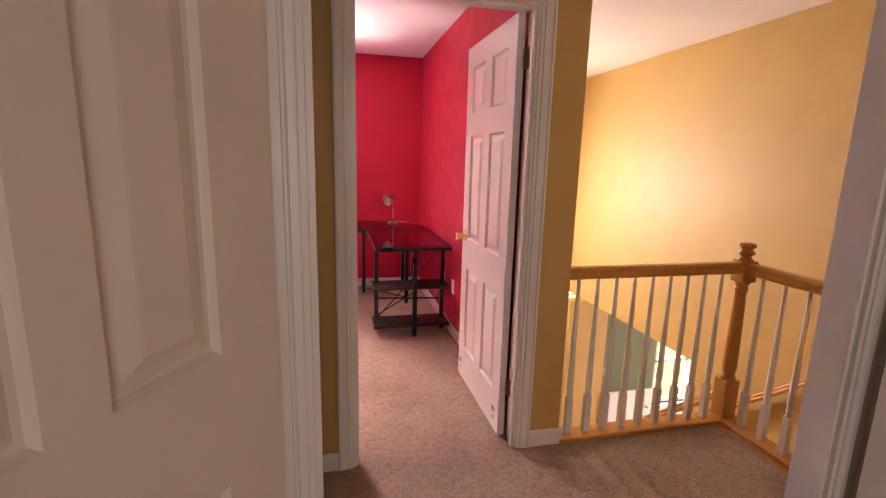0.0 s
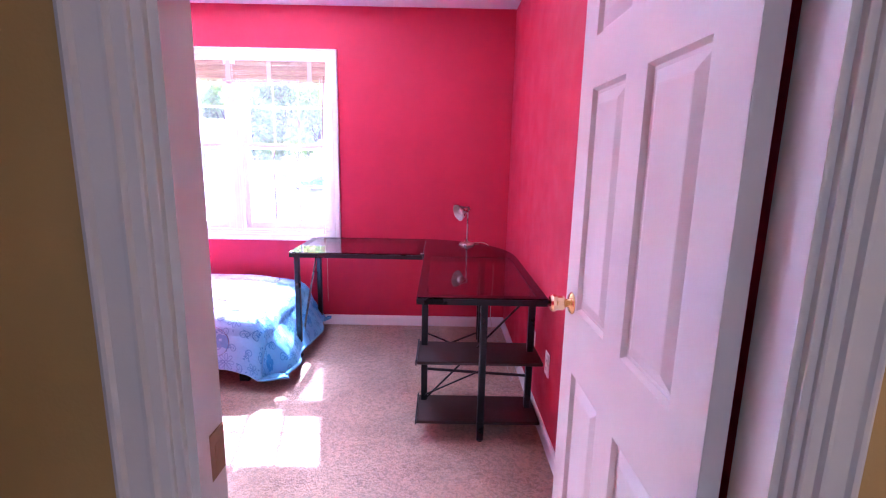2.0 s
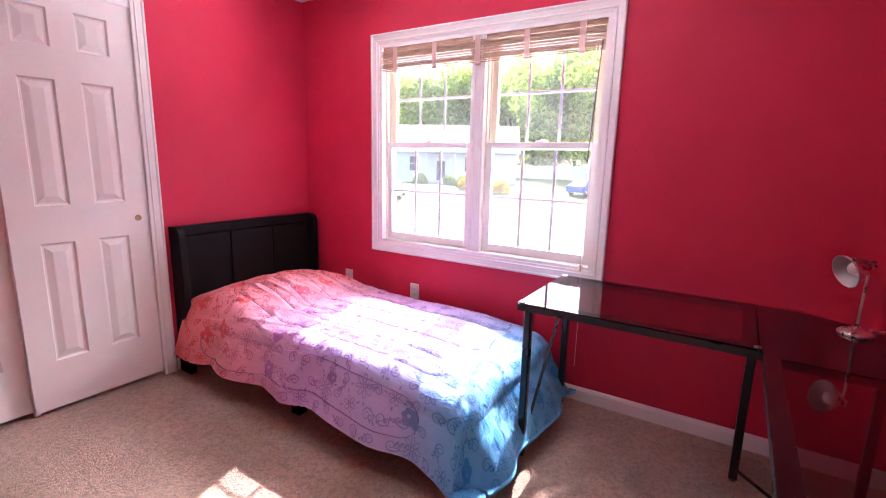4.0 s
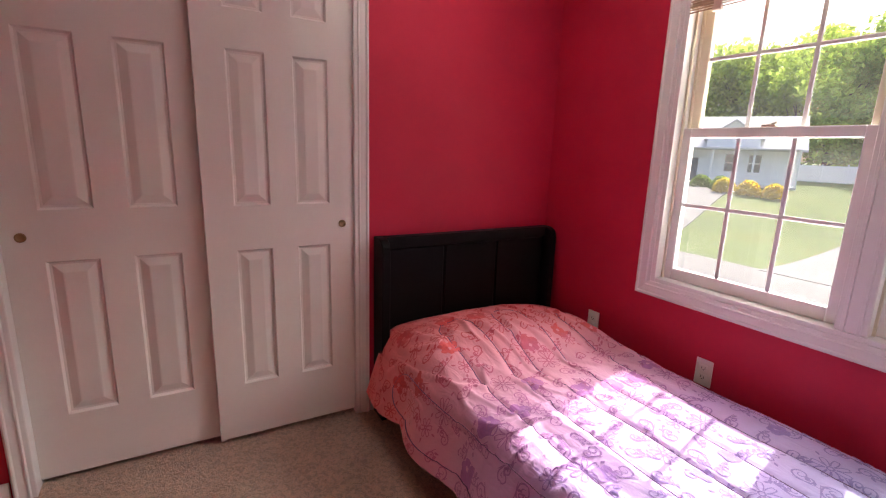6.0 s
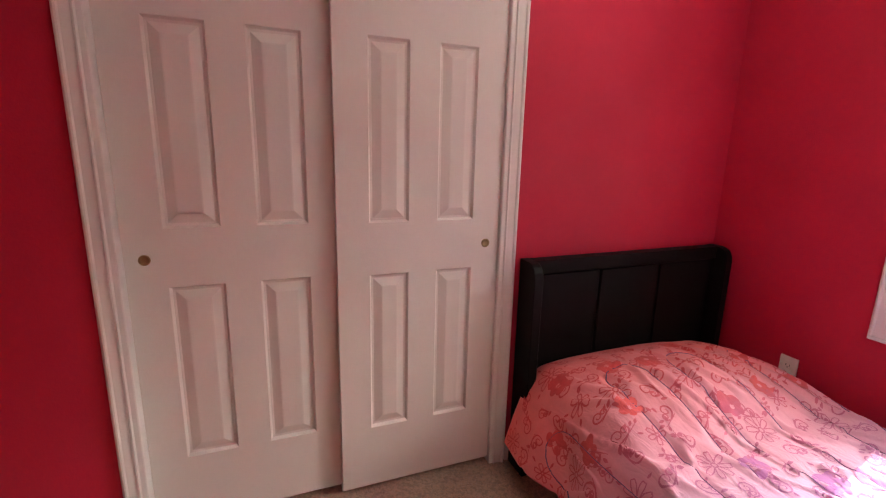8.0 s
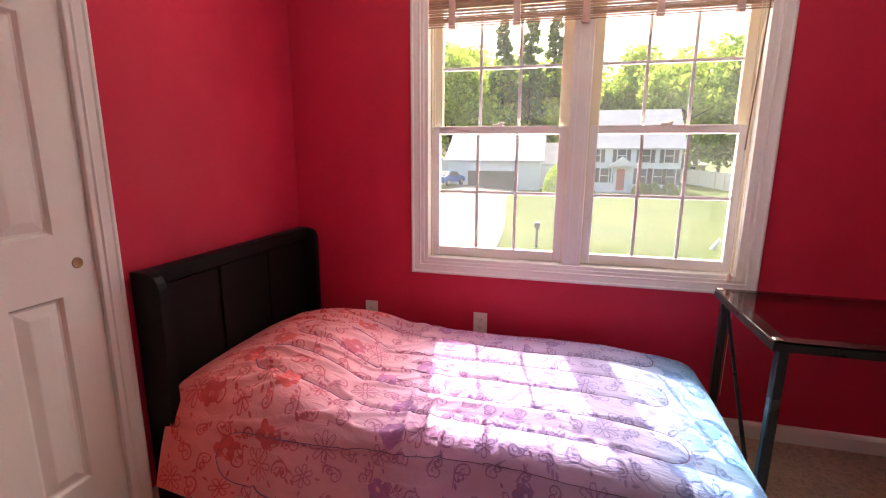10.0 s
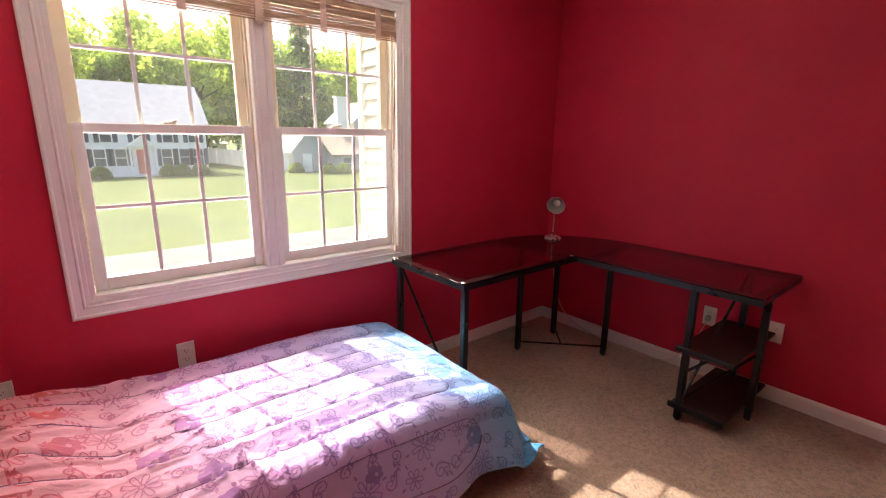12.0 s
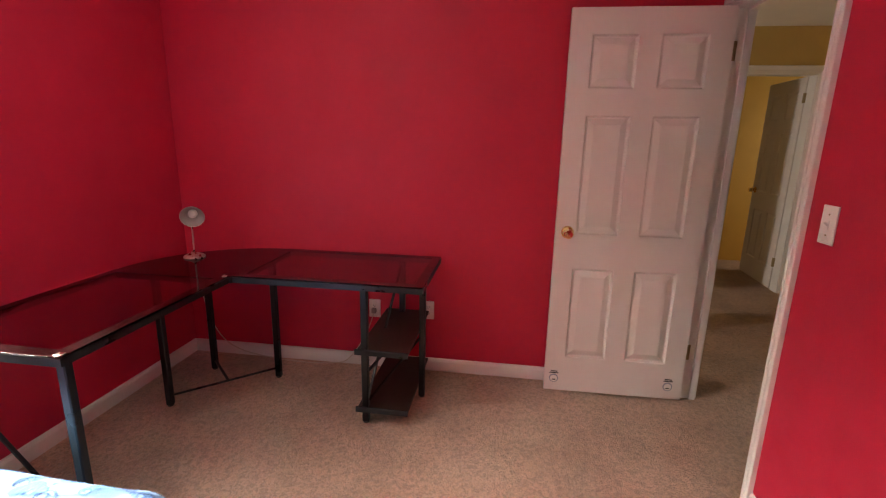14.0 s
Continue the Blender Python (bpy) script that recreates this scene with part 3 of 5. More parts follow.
six_panel_leaf(d, 0.67, stile=0.135, mull=0.07, rows=PAIR_ROWS)
knob(d, 0.61, -0.035, 0.98, -1)
knob(d, 0.61, 0.0, 0.98, 1)

# the far hall door, ajar
d = thing("door_3", pose(X_E2 + 0.125, -4.69, 0.012, 0, 0, -4.0), "white six-panel far hall door standing ajar", "door", kind="structure")
six_panel_leaf(d, 0.735)
knob(d, 0.67, 0.0, 0.93, 1)
knob(d, 0.67, -0.035, 0.93, -1)
for z in (0.27, 1.84):
    hinge(d, -0.004, 0.002, z)

bm = boxed(DX0 + 0.0185, DX0 + 0.0205, Y_IN - 0.045, Y_IN - 0.005, 0.895, 0.965)
box(bm, DX0 + 0.0206, DX0 + 0.0212, Y_IN - 0.033, Y_IN - 0.018, 0.915, 0.945)
tagged(link_mesh("strike_plate", bm, OLD_BRASS), "small dull brass strike plate on the door jamb", "strike plate")


# ---- sliding closet doors ----
CLOSET_ROWS = ((0.252, 0.862), (1.050, 1.658), (1.805, 1.985))


def closet_door(y0, y1, face, pull_side):
    d = thing("closet_door", pose(face, y0, 0.025, 0, 0, 90.0), "white six-panel sliding closet door", "closet door", "closet doors")
    w = y1 - y0
    # local x runs along +y; the front has to look to +x, which is local -y: mirror by turning the leaf
    holder = d
    six_panel_leaf(holder, w, 2.10, 0.034, 0.112, 0.108, CLOSET_ROWS)
    x = w - 0.055 if pull_side > 0 else 0.055
    bm = bmesh.new()
    lathe(bm, [(0.017, 0.0), (0.017, 0.002), (0.013, 0.003), (0.011, 0.0005), (0.002, 0.0004)], 20, pose(x, -0.034, 0.955, 90))
    part("finger_pull", bm, OLD_BRASS, holder, "round recessed brass finger pull", True)
    return d


closet_door(-1.800, CY1 - 0.004, X_CL - 0.012 - 0.034, 1)
closet_door(CY0 + 0.004, -1.775, X_CL - 0.055 - 0.034, -1)
bm = boxed(X_CL - 0.10, X_CL - 0.005, CY0, CY1, 2.135, 2.15)
box(bm, X_CL - 0.008, X_CL - 0.003, CY0, CY1, 2.10, 2.135)
structure("closet_track", bm, WHITE, "white header track over the closet doors", "track")
bm = boxed(X_CL - 0.11, X_CL - 0.001, CY0 - 0.001, CY0 + 0.003, 0, 2.135)
box(bm, X_CL - 0.11, X_CL - 0.001, CY1 - 0.003, CY1 + 0.001, 0, 2.135)
structure("closet_jamb", bm, WHITE, "white lining of the closet opening", "jamb")
bm = boxed(X_CL - 0.062, X_CL - 0.040, -1.80, -1.775, 0.0, 0.028, 0.002, 1)
tagged(link_mesh("floor_guide", bm, PLATE), "small white plastic guide under the closet doors", "door guide")

# ---- the window ----
win = thing("window_1", pose(0, 0, 0), "white twin double-hung bedroom window with grilles", "window", kind="structure")
frame_trim("trim_window", [((WX0, 0, WZ0), Vector((-1, 0, -1))), ((WX0, 0, WZ1), Vector((-1, 0, 1))), ((WX1, 0, WZ1), Vector((1, 0, 1))), ((WX1, 0, WZ0), Vector((1, 0, -1)))], (0, -1, 0), True, "white moulded casing round the bedroom window")
FR = 0.020
bm = boxed(WX0, WX0 + FR, -0.004, 0.15, WZ0, WZ1)
box(bm, WX1 - FR, WX1, -0.004, 0.15, WZ0, WZ1)
box(bm, WX0 + FR, WX1 - FR, -0.004, 0.15, WZ1 - FR, WZ1)
part("window_frame", bm, WHITE, win)
bm = boxed(WX0 + FR, WX1 - FR, -0.004, 0.15, WZ0, WZ0 + 0.018, 0.002, 1)
part("window_sill", bm, WHITE, win)
MXC = -2.135
bm = boxed(MXC - 0.045, MXC + 0.045, 0.002, 0.14, WZ0 + 0.018, WZ1 - FR, 0.003, 1)
for x in (-0.022, 0.022):
    box(bm, MXC + x - 0.006, MXC + x + 0.006, -0.003, 0.004, WZ0 + 0.018, WZ1 - FR, 0.001, 1)
part("mullion", bm, WHITE, win)


def sash(name, x0, x1, z0, z1, y, mat, foot, head):
    """One sash, 30 mm thick, with three by two lights."""
    s = 0.042
    bm = boxed(x0, x0 + s, y, y + 0.03, z0, z1, 0.003, 1)
    box(bm, x1 - s, x1, y, y + 0.03, z0, z1, 0.003, 1)
    box(bm, x0 + s, x1 - s, y, y + 0.03, z0, z0 + foot, 0.003, 1)
    box(bm, x0 + s, x1 - s, y, y + 0.03, z1 - head, z1, 0.003, 1)
    ob = part(name, bm, mat, win)
    gx0, gx1, gz0, gz1 = x0 + s, x1 - s, z0 + foot, z1 - head
    glass = part("pane", boxed(gx0 - 0.004, gx1 + 0.004, y + 0.013, y + 0.017, gz0 - 0.004, gz1 + 0.004), WINDOW_GLASS, ob)
    glass.visible_shadow = False
    for k in (1, 2):
        x = gx0 + (gx1 - gx0) * k / 3
        part("muntin", boxed(x - 0.008, x + 0.008, y + 0.006, y + 0.012, gz0, gz1, 0.002, 1), MUNTIN, ob)
    z = (gz0 + gz1) / 2
    part("muntin", boxed(gx0, gx1, y + 0.0055, y + 0.0125, z - 0.008, z + 0.008, 0.002, 1), MUNTIN, ob)
    return ob


for x0, x1 in ((WX0 + FR + 0.006, MXC - 0.047), (MXC + 0.047, WX1 - FR - 0.006)):
    sash("lower_sash", x0, x1, WZ0 + 0.02, 1.452, 0.045, WHITE, 0.052, 0.040)
    sash("upper_sash", x0 + 0.004, x1 - 0.004, 1.415, WZ1 - FR, 0.085, SASH, 0.036, 0.045)
    bm = boxed(x0 - 0.003, x0 + 0.008, 0.079, 0.12, 1.45, WZ1 - FR)
    box(bm, x1 - 0.008, x1 + 0.003, 0.079, 0.12, 1.45, WZ1 - FR)
    box(bm, x0 - 0.0035, x0 + 0.006, 0.036, 0.044, WZ0 + 0.02, WZ1 - FR)
    box(bm, x1 - 0.006, x1 + 0.0035, 0.036, 0.044, WZ0 + 0.02, WZ1 - FR)
    part("sash_track", bm, SASH, win)
    xm = (x0 + x1) / 2
    bm = boxed(xm - 0.025, xm + 0.025, 0.050, 0.075, 1.4525, 1.462, 0.003, 1)
    rod(bm, (xm, 0.062, 1.46), (xm + 0.028, 0.052, 1.468), 0.005, 8)
    part("sash_lock", bm, SASH, win)

# ---- the rolled-up bamboo shade ----
shade = thing("bamboo_shade", pose(0, 0, 0), "woven bamboo roman shade drawn up at the window head", "window shade")
BX0, BX1, BZ0, BZ1 = WX0 + 0.024, WX1 - 0.024, 1.905, 2.05
part("head_rail", boxed(BX0, BX1, 0.006, 0.030, BZ1 - 0.025, BZ1 + 0.004, 0.002, 1), BAMBOO, shade)
slat = boxed(BX0, BX1, -0.0012, 0.0012, -0.0028, 0.0028)
slat_mesh = bpy.data.meshes.new("slat")
slat.to_mesh(slat_mesh)
slat.free()
slat_mesh.materials.append(BAMBOO)
for layer, (y, z0) in enumerate(((-0.001, BZ0 + 0.012), (-0.012, BZ0))):
    n = int((BZ1 - 0.02 - z0) / 0.0078)
    for k in range(n):
        share("slat", slat_mesh, shade, pose(0, y + random.uniform(-0.0012, 0.0012), z0 + k * 0.0078 + random.uniform(-0.0008, 0.0008), 0, random.uniform(-0.08, 0.08), 0))
for k in range(5):
    x = BX0 + (BX1 - BX0) * (0.08 + 0.21 * k)
    bm = boxed(x - 0.016, x + 0.016, -0.0175, -0.0145, BZ0 - 0.006, BZ1, 0.0008, 1)
    lathe(bm, [(0.002, -0.019), (0.011, -0.017), (0.013, 0.0), (0.011, 0.017), (0.002, 0.019)], 12, pose(x, -0.010, BZ0 - 0.006, 0, 90, 0))
    part("tape", bm, TAPE, shade, "pinkish cloth tape")


def hanging_cord(name, pts, r, mat, label, tassel=True):
    cord = thing(name, pose(*pts[0]), label, "cord")
    bm = bmesh.new()
    o = Vector(pts[0])
    for a, b in zip(pts, pts[1:]):
        rod(bm, Vector(a) - o, Vector(b) - o, r, 6)
    part("string", bm, mat, cord)
    if tassel:
        end = Vector(pts[-1]) - o
        bm = lathe(bmesh.new(), [(0.003, 0.0), (0.008, -0.008), (0.008, -0.03), (0.011, -0.036), (0.004, -0.040)], 12, Matrix.Translation(end))
        part("tassel", bm, TAPE, cord, "small turned wooden tassel", True)


hanging_cord("pull_string", [(-1.455, -0.016, 1.93), (-1.450, -0.022, 1.30), (-1.446, -0.026, 0.80)], 0.0016, CORD, "thin cream pull cord hanging beside the window")
hanging_cord("pull_string", [(-1.440, -0.016, 1.93), (-1.432, -0.024, 1.30), (-1.425, -0.055, 0.70), (-1.427, -0.055, 0.22)], 0.0013, CORD, "thin cream pull cord hanging below the sill", False)
hanging_cord("shade_wand", [(-1.425, -0.016, 1.95), (-1.452, -0.030, 1.34)], 0.003, WAND, "thin dark brown cord at the window side", False)


# ---- outlets and switch ----
def outlet(m, label="white duplex wall outlet low on the wall", blank=False):
    """Plate in the x-z plane, facing -y, centred."""
    o = thing("wall_outlet", m, label, "wall outlet", "wall outlets")
    part("plate", boxed(-0.036, 0.036, -0.006, 0.0, -0.058, 0.058, 0.003, 2), PLATE, o)
    for z in (-0.02, 0.02):
        r = part("socket", boxed(-0.017, 0.017, -0.0085, -0.0062, z - 0.014, z + 0.014, 0.001, 1), PLATE, o)
        bm = boxed(-0.008, -0.006, -0.0092, -0.0086, z - 0.004, z + 0.006)
        box(bm, 0.006, 0.008, -0.0092, -0.0086, z - 0.004, z + 0.005)
        box(bm, -0.002, 0.002, -0.0092, -0.0086, z - 0.010, z - 0.006)
        part("slot", bm, DARK_HOLE, r)
    return o


outlet(pose(-3.187, 0, 0.455))
outlet(pose(-2.574, 0, 0.442), "white cable wall plate below the window")
outlet(pose(0, -1.243, 0.385, 0, 0, -90), "white wall outlet with a lamp plug in it")
outlet(pose(0, -1.578, 0.396, 0, 0, -90))
bm = boxed(-0.036, -0.012, -1.257, -1.229, 0.36, 0.392, 0.004, 1)
tagged(link_mesh("lamp_plug", bm, paint("grey_plug", (0.36, 0.34, 0.32), 0.4, 0.05, 0.02)), "small grey lamp plug in the outlet", "plug")

sw = thing("light_switch", pose(-1.03, Y_IN, 1.17, 0, 0, 180), "white wall switch plate beside the doorway", "light switch")
part("plate", boxed(-0.036, 0.036, -0.006, 0.0, -0.062, 0.062, 0.003, 2), PLATE, sw)
bm = boxed(-0.006, 0.006, -0.008, -0.0062, -0.013, 0.013)
rod(bm, (0, -0.007, 0), (0, -0.017, 0.008), 0.004, 8)
part("toggle", bm, PLATE, sw)
for z in (-0.033, 0.033):
    part("screw", rod(bmesh.new(), (0, -0.0075, z), (0, -0.006, z), 0.003, 8), OLD_BRASS, sw)


# ---- the bed ----
bed = thing("bed", pose(-3.60, -0.56, 0), "dark espresso wooden twin bed with a panelled headboard", "bed")
HB = 0.915


def headboard_side(y0, y1):
    """A winged end post with a rounded front top corner, x from the wall forwards."""
    bm = bmesh.new()
    prof = [(0.0, 0.0), (0.115, 0.0), (0.115, HB - 0.06), (0.110, HB - 0.035), (0.097, HB - 0.014), (0.078, HB - 0.004), (0.055, HB), (0.0, HB)]
    rings = [[bm.verts.new((x, y, z)) for x, z in prof] for y in (y0, y1)]
    n = len(prof)
    for k in range(n):
        bm.faces.new((rings[0][k], rings[0][(k + 1) % n], rings[1][(k + 1) % n], rings[1][k]))
    bm.faces.new(rings[0])
    bm.faces.new(rings[1][::-1])
    bmesh.ops.bevel(bm, geom=bm.edges[:], offset=0.003, segments=1, affect="EDGES")
    return bm


head = part("headboard", boxed(0.012, 0.036, -0.49, 0.49, 0.20, HB - 0.012, 0.002, 1), ESPRESSO, bed)
part("wing", headboard_side(-0.53, -0.49), ESPRESSO, head)
part("wing", headboard_side(0.49, 0.53), ESPRESSO, head)
part("top_rail", boxed(0.005, 0.060, -0.489, 0.489, HB - 0.055, HB, 0.004, 2), ESPRESSO, head)
for k in range(3):
    y0 = -0.489 + k * 0.326
    part("panel", boxed(0.0365, 0.048, y0 + 0.006, y0 + 0.320, 0.24, HB - 0.062, 0.003, 1), ESPRESSO, head)
part("side_rail", boxed(0.116, 1.93, -0.50, -0.475, 0.15, 0.30, 0.004, 1), ESPRESSO, bed)
part("side_rail", boxed(0.116, 1.93, 0.475, 0.50, 0.15, 0.30, 0.004, 1), ESPRESSO, bed)
part("foot_rail", boxed(1.931, 1.955, -0.50, 0.50, 0.15, 0.30, 0.004, 1), ESPRESSO, bed)
part("slat_base", boxed(0.116, 1.93, -0.474, 0.474, 0.17, 0.20), ESPRESSO, bed)
for x in (0.97, 1.86):
    for y in (-0.47, 0.41):
        part("leg", boxed(x, x + 0.06, y, y + 0.06, 0.0, 0.15, 0.003, 1), ESPRESSO, bed)
matt = thing("mattress", pose(-3.60, -0.56, 0.2), "white twin mattress on the bed, under a comforter", "mattress")
part("body", boxed(0.12, 1.93, -0.465, 0.465, 0.0, 0.195, 0.04, 3), MATTRESS, matt)
pil = bmesh.new()
bmesh.ops.create_uvsphere(pil, u_segments=24, v_segments=14, radius=1.0, matrix=Matrix.LocRotScale((0.30, 0, 0.262), None, (0.17, 0.31, 0.08)))
pl = thing("pillow", pose(-3.60, -0.56, 0.2), "pillow hidden under the comforter", "pillow")
part("cushion", pil, MATTRESS, pl, smooth=True)


# comforter: a draped, channel-quilted sheet
CL, CW = 2.05, 1.02           # the flat top, length and width
QUILT = (-0.70, -0.52, -0.36, -0.20, -0.04, 0.12, 0.28, 0.44)


def drape(u, v):
    """u along the bed, v across (negative towards the room); both run on past the edges."""
    x, y, z = u, v, 0.236
    half = CW / 2
    px = (u - 0.34) / 0.36
    if abs(px) < 1:
        z += 0.112 * (1 - px * px) ** 1.2 * max(0.0, 1 - (abs(v) / 0.50) ** 2.6) ** 0.8
    z += 0.022 * math.sin(u * 1.6 + 0.5) - 0.03 * smooth_step((u - 1.62) / 0.42)
    z += 0.016 * noise.noise((u * 2.0, v * 2.6, 1.3)) + 0.003 * noise.noise((u * 5.5, v * 6.5, 4.0))
    # creases that fan out from the pillow and from the near edge
    k = smooth_step((1.35 - u) / 0.8) * smooth_step((u - 0.10) / 0.25)
    wr = noise.noise((u * 2.2 + v * 1.5, v * 9.0 - u * 3.5, 2.0))
    z += 0.014 * k * (math.exp(-(wr / 0.07) ** 2) - 0.4)
    k2 = math.exp(-((u - 1.02) / 0.30) ** 2) * smooth_step((-v - 0.05) / 0.3)
    wr = noise.noise(((u - 1.02) * 9.0 / (1.1 + v), v * 1.2, 9.0))
    z += 0.009 * k2 * (math.exp(-(wr / 0.08) ** 2) - 0.4)
    r = 0.10
    for over, axis, side in ((-v - half, "y", -1), (v - half, "y", 1), (u - CL, "x", 1)):
        if over > -r:
            s = over + r
            if s < r * math.pi / 2:
                a = s / r
                cut, fall = s - r * math.sin(a), r * (1 - math.cos(a))
            else:
                rest = s - r * math.pi / 2
                flare = 0.52 if axis == "x" else 0.30
                cut, fall = s - r - flare * rest, r + rest * math.sqrt(1 - flare * flare)
            along = u if axis == "y" else v
            fold = 0.022 * math.sin(along * 13 + 3 * noise.noise((along * 2, 0, 7))) * min(1, max(0, (s - 0.10) / 0.15))
            if axis == "y":
                y += side * (fold - cut)
            else:
                x += fold - cut
            z -= fall
    return Vector((x, y, max(z, -0.12)))


def smooth_step(v):
    v = min(1.0, max(0.0, v))
    return v * v * (3 - 2 * v)


def stitch_distance(u, v):
    """Distance to the stitched racetrack loops that run along the bed."""
    d = 1.0
    for q0, q1 in zip(QUILT[::2], QUILT[1::2]):
        mid, rad = (q0 + q1) / 2, (q1 - q0) / 2
        w = v + 0.022 * math.sin(u * 3.1 + q0 * 9) * smooth_step((1.7 - u) / 0.8)
        a, b = 0.30 + rad, 1.84 - rad
        c = min(max(u, a), b)
        d = min(d, abs(math.hypot(u - c, w - mid) - rad))
    return d


def quilted(u, v):
    """The draped sheet with its stitched grooves and the puckers along them."""
    p = drape(u, v)
    d = stitch_distance(u, v)
    p.z += -0.007 * math.exp(-(d / 0.008) ** 2) + 0.003 * min(1, d / 0.05)
    p.z += 0.0013 * math.exp(-d / 0.022) * noise.noise((u * 38, v * 9, 5.0))
    return p


bm = bmesh.new()
U = np.linspace(0.07, CL + 0.31, 280)
V = np.linspace(-CW / 2 - 0.27, CW / 2 + 0.05, 190)
grid = []
flat = {}
for u in U:
    row = []
    for v in V:
        row.append(bm.verts.new(quilted(u, v)))
        flat[row[-1]] = (u, v)
    grid.append(row)
uv = bm.loops.layers.uv.new("cloth")
for i in range(len(U) - 1):
    for j in range(len(V) - 1):
        f = bm.faces.new((grid[i][j], grid[i + 1][j], grid[i + 1][j + 1], grid[i][j + 1]))
        for corner in f.loops:
            corner[uv].uv = flat[corner.vert]
com = thing("comforter", pose(-3.60, -0.575, 0.2), "coral to lilac to blue printed comforter spread over the bed", "comforter")
sheet = part("quilt", bm, COMFORTER, com, smooth=True)
if sheet.data.polygons[len(sheet.data.polygons) // 2].normal.z < 0:
    sheet.data.flip_normals()


def on_quilt(u, v, lift):
    """A place on the sheet, raised along its normal."""
    p, e = quilted(u, v), 0.006
    n = (quilted(u + e, v) - p).cross(quilted(u, v + e) - p)
    return p + n.normalized() * lift


# the stitched loops lie in their grooves
for q0, q1 in zip(QUILT[::2], QUILT[1::2]):
    mid, rad = (q0 + q1) / 2, (q1 - q0) / 2
    a, b = 0.30 + rad, 1.84 - rad
    loop = [(u, mid + rad) for u in np.linspace(a, b, 70)]
    loop += [(b + rad * math.sin(k), mid + rad * math.cos(k)) for k in np.linspace(0.15, math.pi - 0.15, 10)]
    loop += [(u, mid - rad) for u in np.linspace(b, a, 70)]
    loop += [(a - rad * math.sin(k), mid - rad * math.cos(k)) for k in np.linspace(0.15, math.pi - 0.15, 10)]
    pts = []
    for u, w in loop:
        v = w - 0.022 * math.sin(u * 3.1 + q0 * 9) * smooth_step((1.7 - u) / 0.8)
        pts.append(on_quilt(u, v, 0.0042))
    bm = bmesh.new()
    sweep(bm, [(-0.0021, 0.0), (0.0021, 0.0), (0.0, 0.0016)], [(p, (pts[(k + 1) % len(pts)] - pts[k - 1]).cross(Vector((0, 0, 1))).normalized(), (0, 0, 1)) for k, p in enumerate(pts)], True)
    part("stitching", bm, STITCH, com, "dark stitched quilting loop")
sol = sheet.modifiers.new("thickness", "SOLIDIFY")
sol.thickness, sol.offset = 0.012, -1.0


# the print: outlined flowers, tapering scrolls with leaves, and filled blossoms
def spiral(turn, hand, size):
    """A vine that runs out straight and curls up at its end: (x, y, half width)."""
    out = []
    for k in range(9):
        f = k / 8
        out.append((size * (f - 1.0), -0.35 * size * math.sin(f * 1.4) * hand, 0.0010 + 0.0018 * f))
    ox, oy = out[-1][0], out[-1][1]
    for k in range(1, 25):
        f = k / 24
        a, rad = f * 8.2, size * 0.36 * (1 - 0.80 * f)
        out.append((ox + rad * math.sin(a) + 0.0, oy + hand * (size * 0.36 - rad * math.cos(a)), 0.0028 - 0.0014 * f))
    c, q = math.cos(turn), math.sin(turn)
    return [(x * c - y * q, x * q + y * c, w) for x, y, w in out]


def petal_line(k, n, r0, r1, tilt):
    """One notched petal's outline."""
    out = []
    for j in range(15):
        f = j / 14
        reach = r0 + (r1 - r0) * math.sin(f * math.pi) ** 0.7 - (r1 - r0) * 0.14 * math.exp(-((f - 0.5) / 0.10) ** 2)
        a = tilt + (k + (f - 0.5) * 0.86) * 2 * math.pi / n
        out.append((reach * math.cos(a), reach * math.sin(a), 0.0018))
    return out


class Print:
    """Collects flat shapes drawn on the cloth as one mesh."""

    def __init__(self):
        self.bm = bmesh.new()
        self.uv = self.bm.loops.layers.uv.new("cloth")
        self.known = {}

    def corner(self, u, v):
        key = (round(u, 5), round(v, 5))
        if key not in self.known:
            self.known[key] = self.bm.verts.new(on_quilt(u, v, 0.0022))
        return self.known[key]

    def face(self, corners):
        pts = [(min(max(u, 0.075), CL + 0.305), min(max(v, -CW / 2 - 0.265), CW / 2 + 0.045)) for u, v in corners]
        if len(set(pts)) < len(pts):
            return
        try:
            f = self.bm.faces.new([self.corner(u, v) for u, v in pts])
        except ValueError:
            return
        f.smooth = True
        for corner, p in zip(f.loops, pts):
            corner[self.uv].uv = p

    def ribbon(self, u, v, line):
        sides = []
        for k, (x, y, w) in enumerate(line):
            a, b = line[max(0, k - 1)], line[min(len(line) - 1, k + 1)]
            dx, dy = b[0] - a[0], b[1] - a[1]
            d = math.hypot(dx, dy) or 1.0
            sides.append(((u + x - dy / d * w, v + y + dx / d * w), (u + x + dy / d * w, v + y - dx / d * w)))
        for (a, b), (c, d) in zip(sides, sides[1:]):
            self.face([a, b, d, c])

    def leaf(self, u, v, turn, length, width):
        line = [(length * f * math.cos(turn), length * f * math.sin(turn), width * math.sin(math.pi * min(0.97, 0.03 + f)) ** 0.8) for f in (0, 0.2, 0.45, 0.7, 0.9, 1.0)]
        self.ribbon(u, v, line)

    def done(self, name, mat, label):
        me = bpy.data.meshes.new(name)
        self.bm.to_mesh(me)
        self.bm.free()
        me.materials.append(mat)
        ob = new(name, me)
        ob.parent, ob["label"] = com, label
        return ob


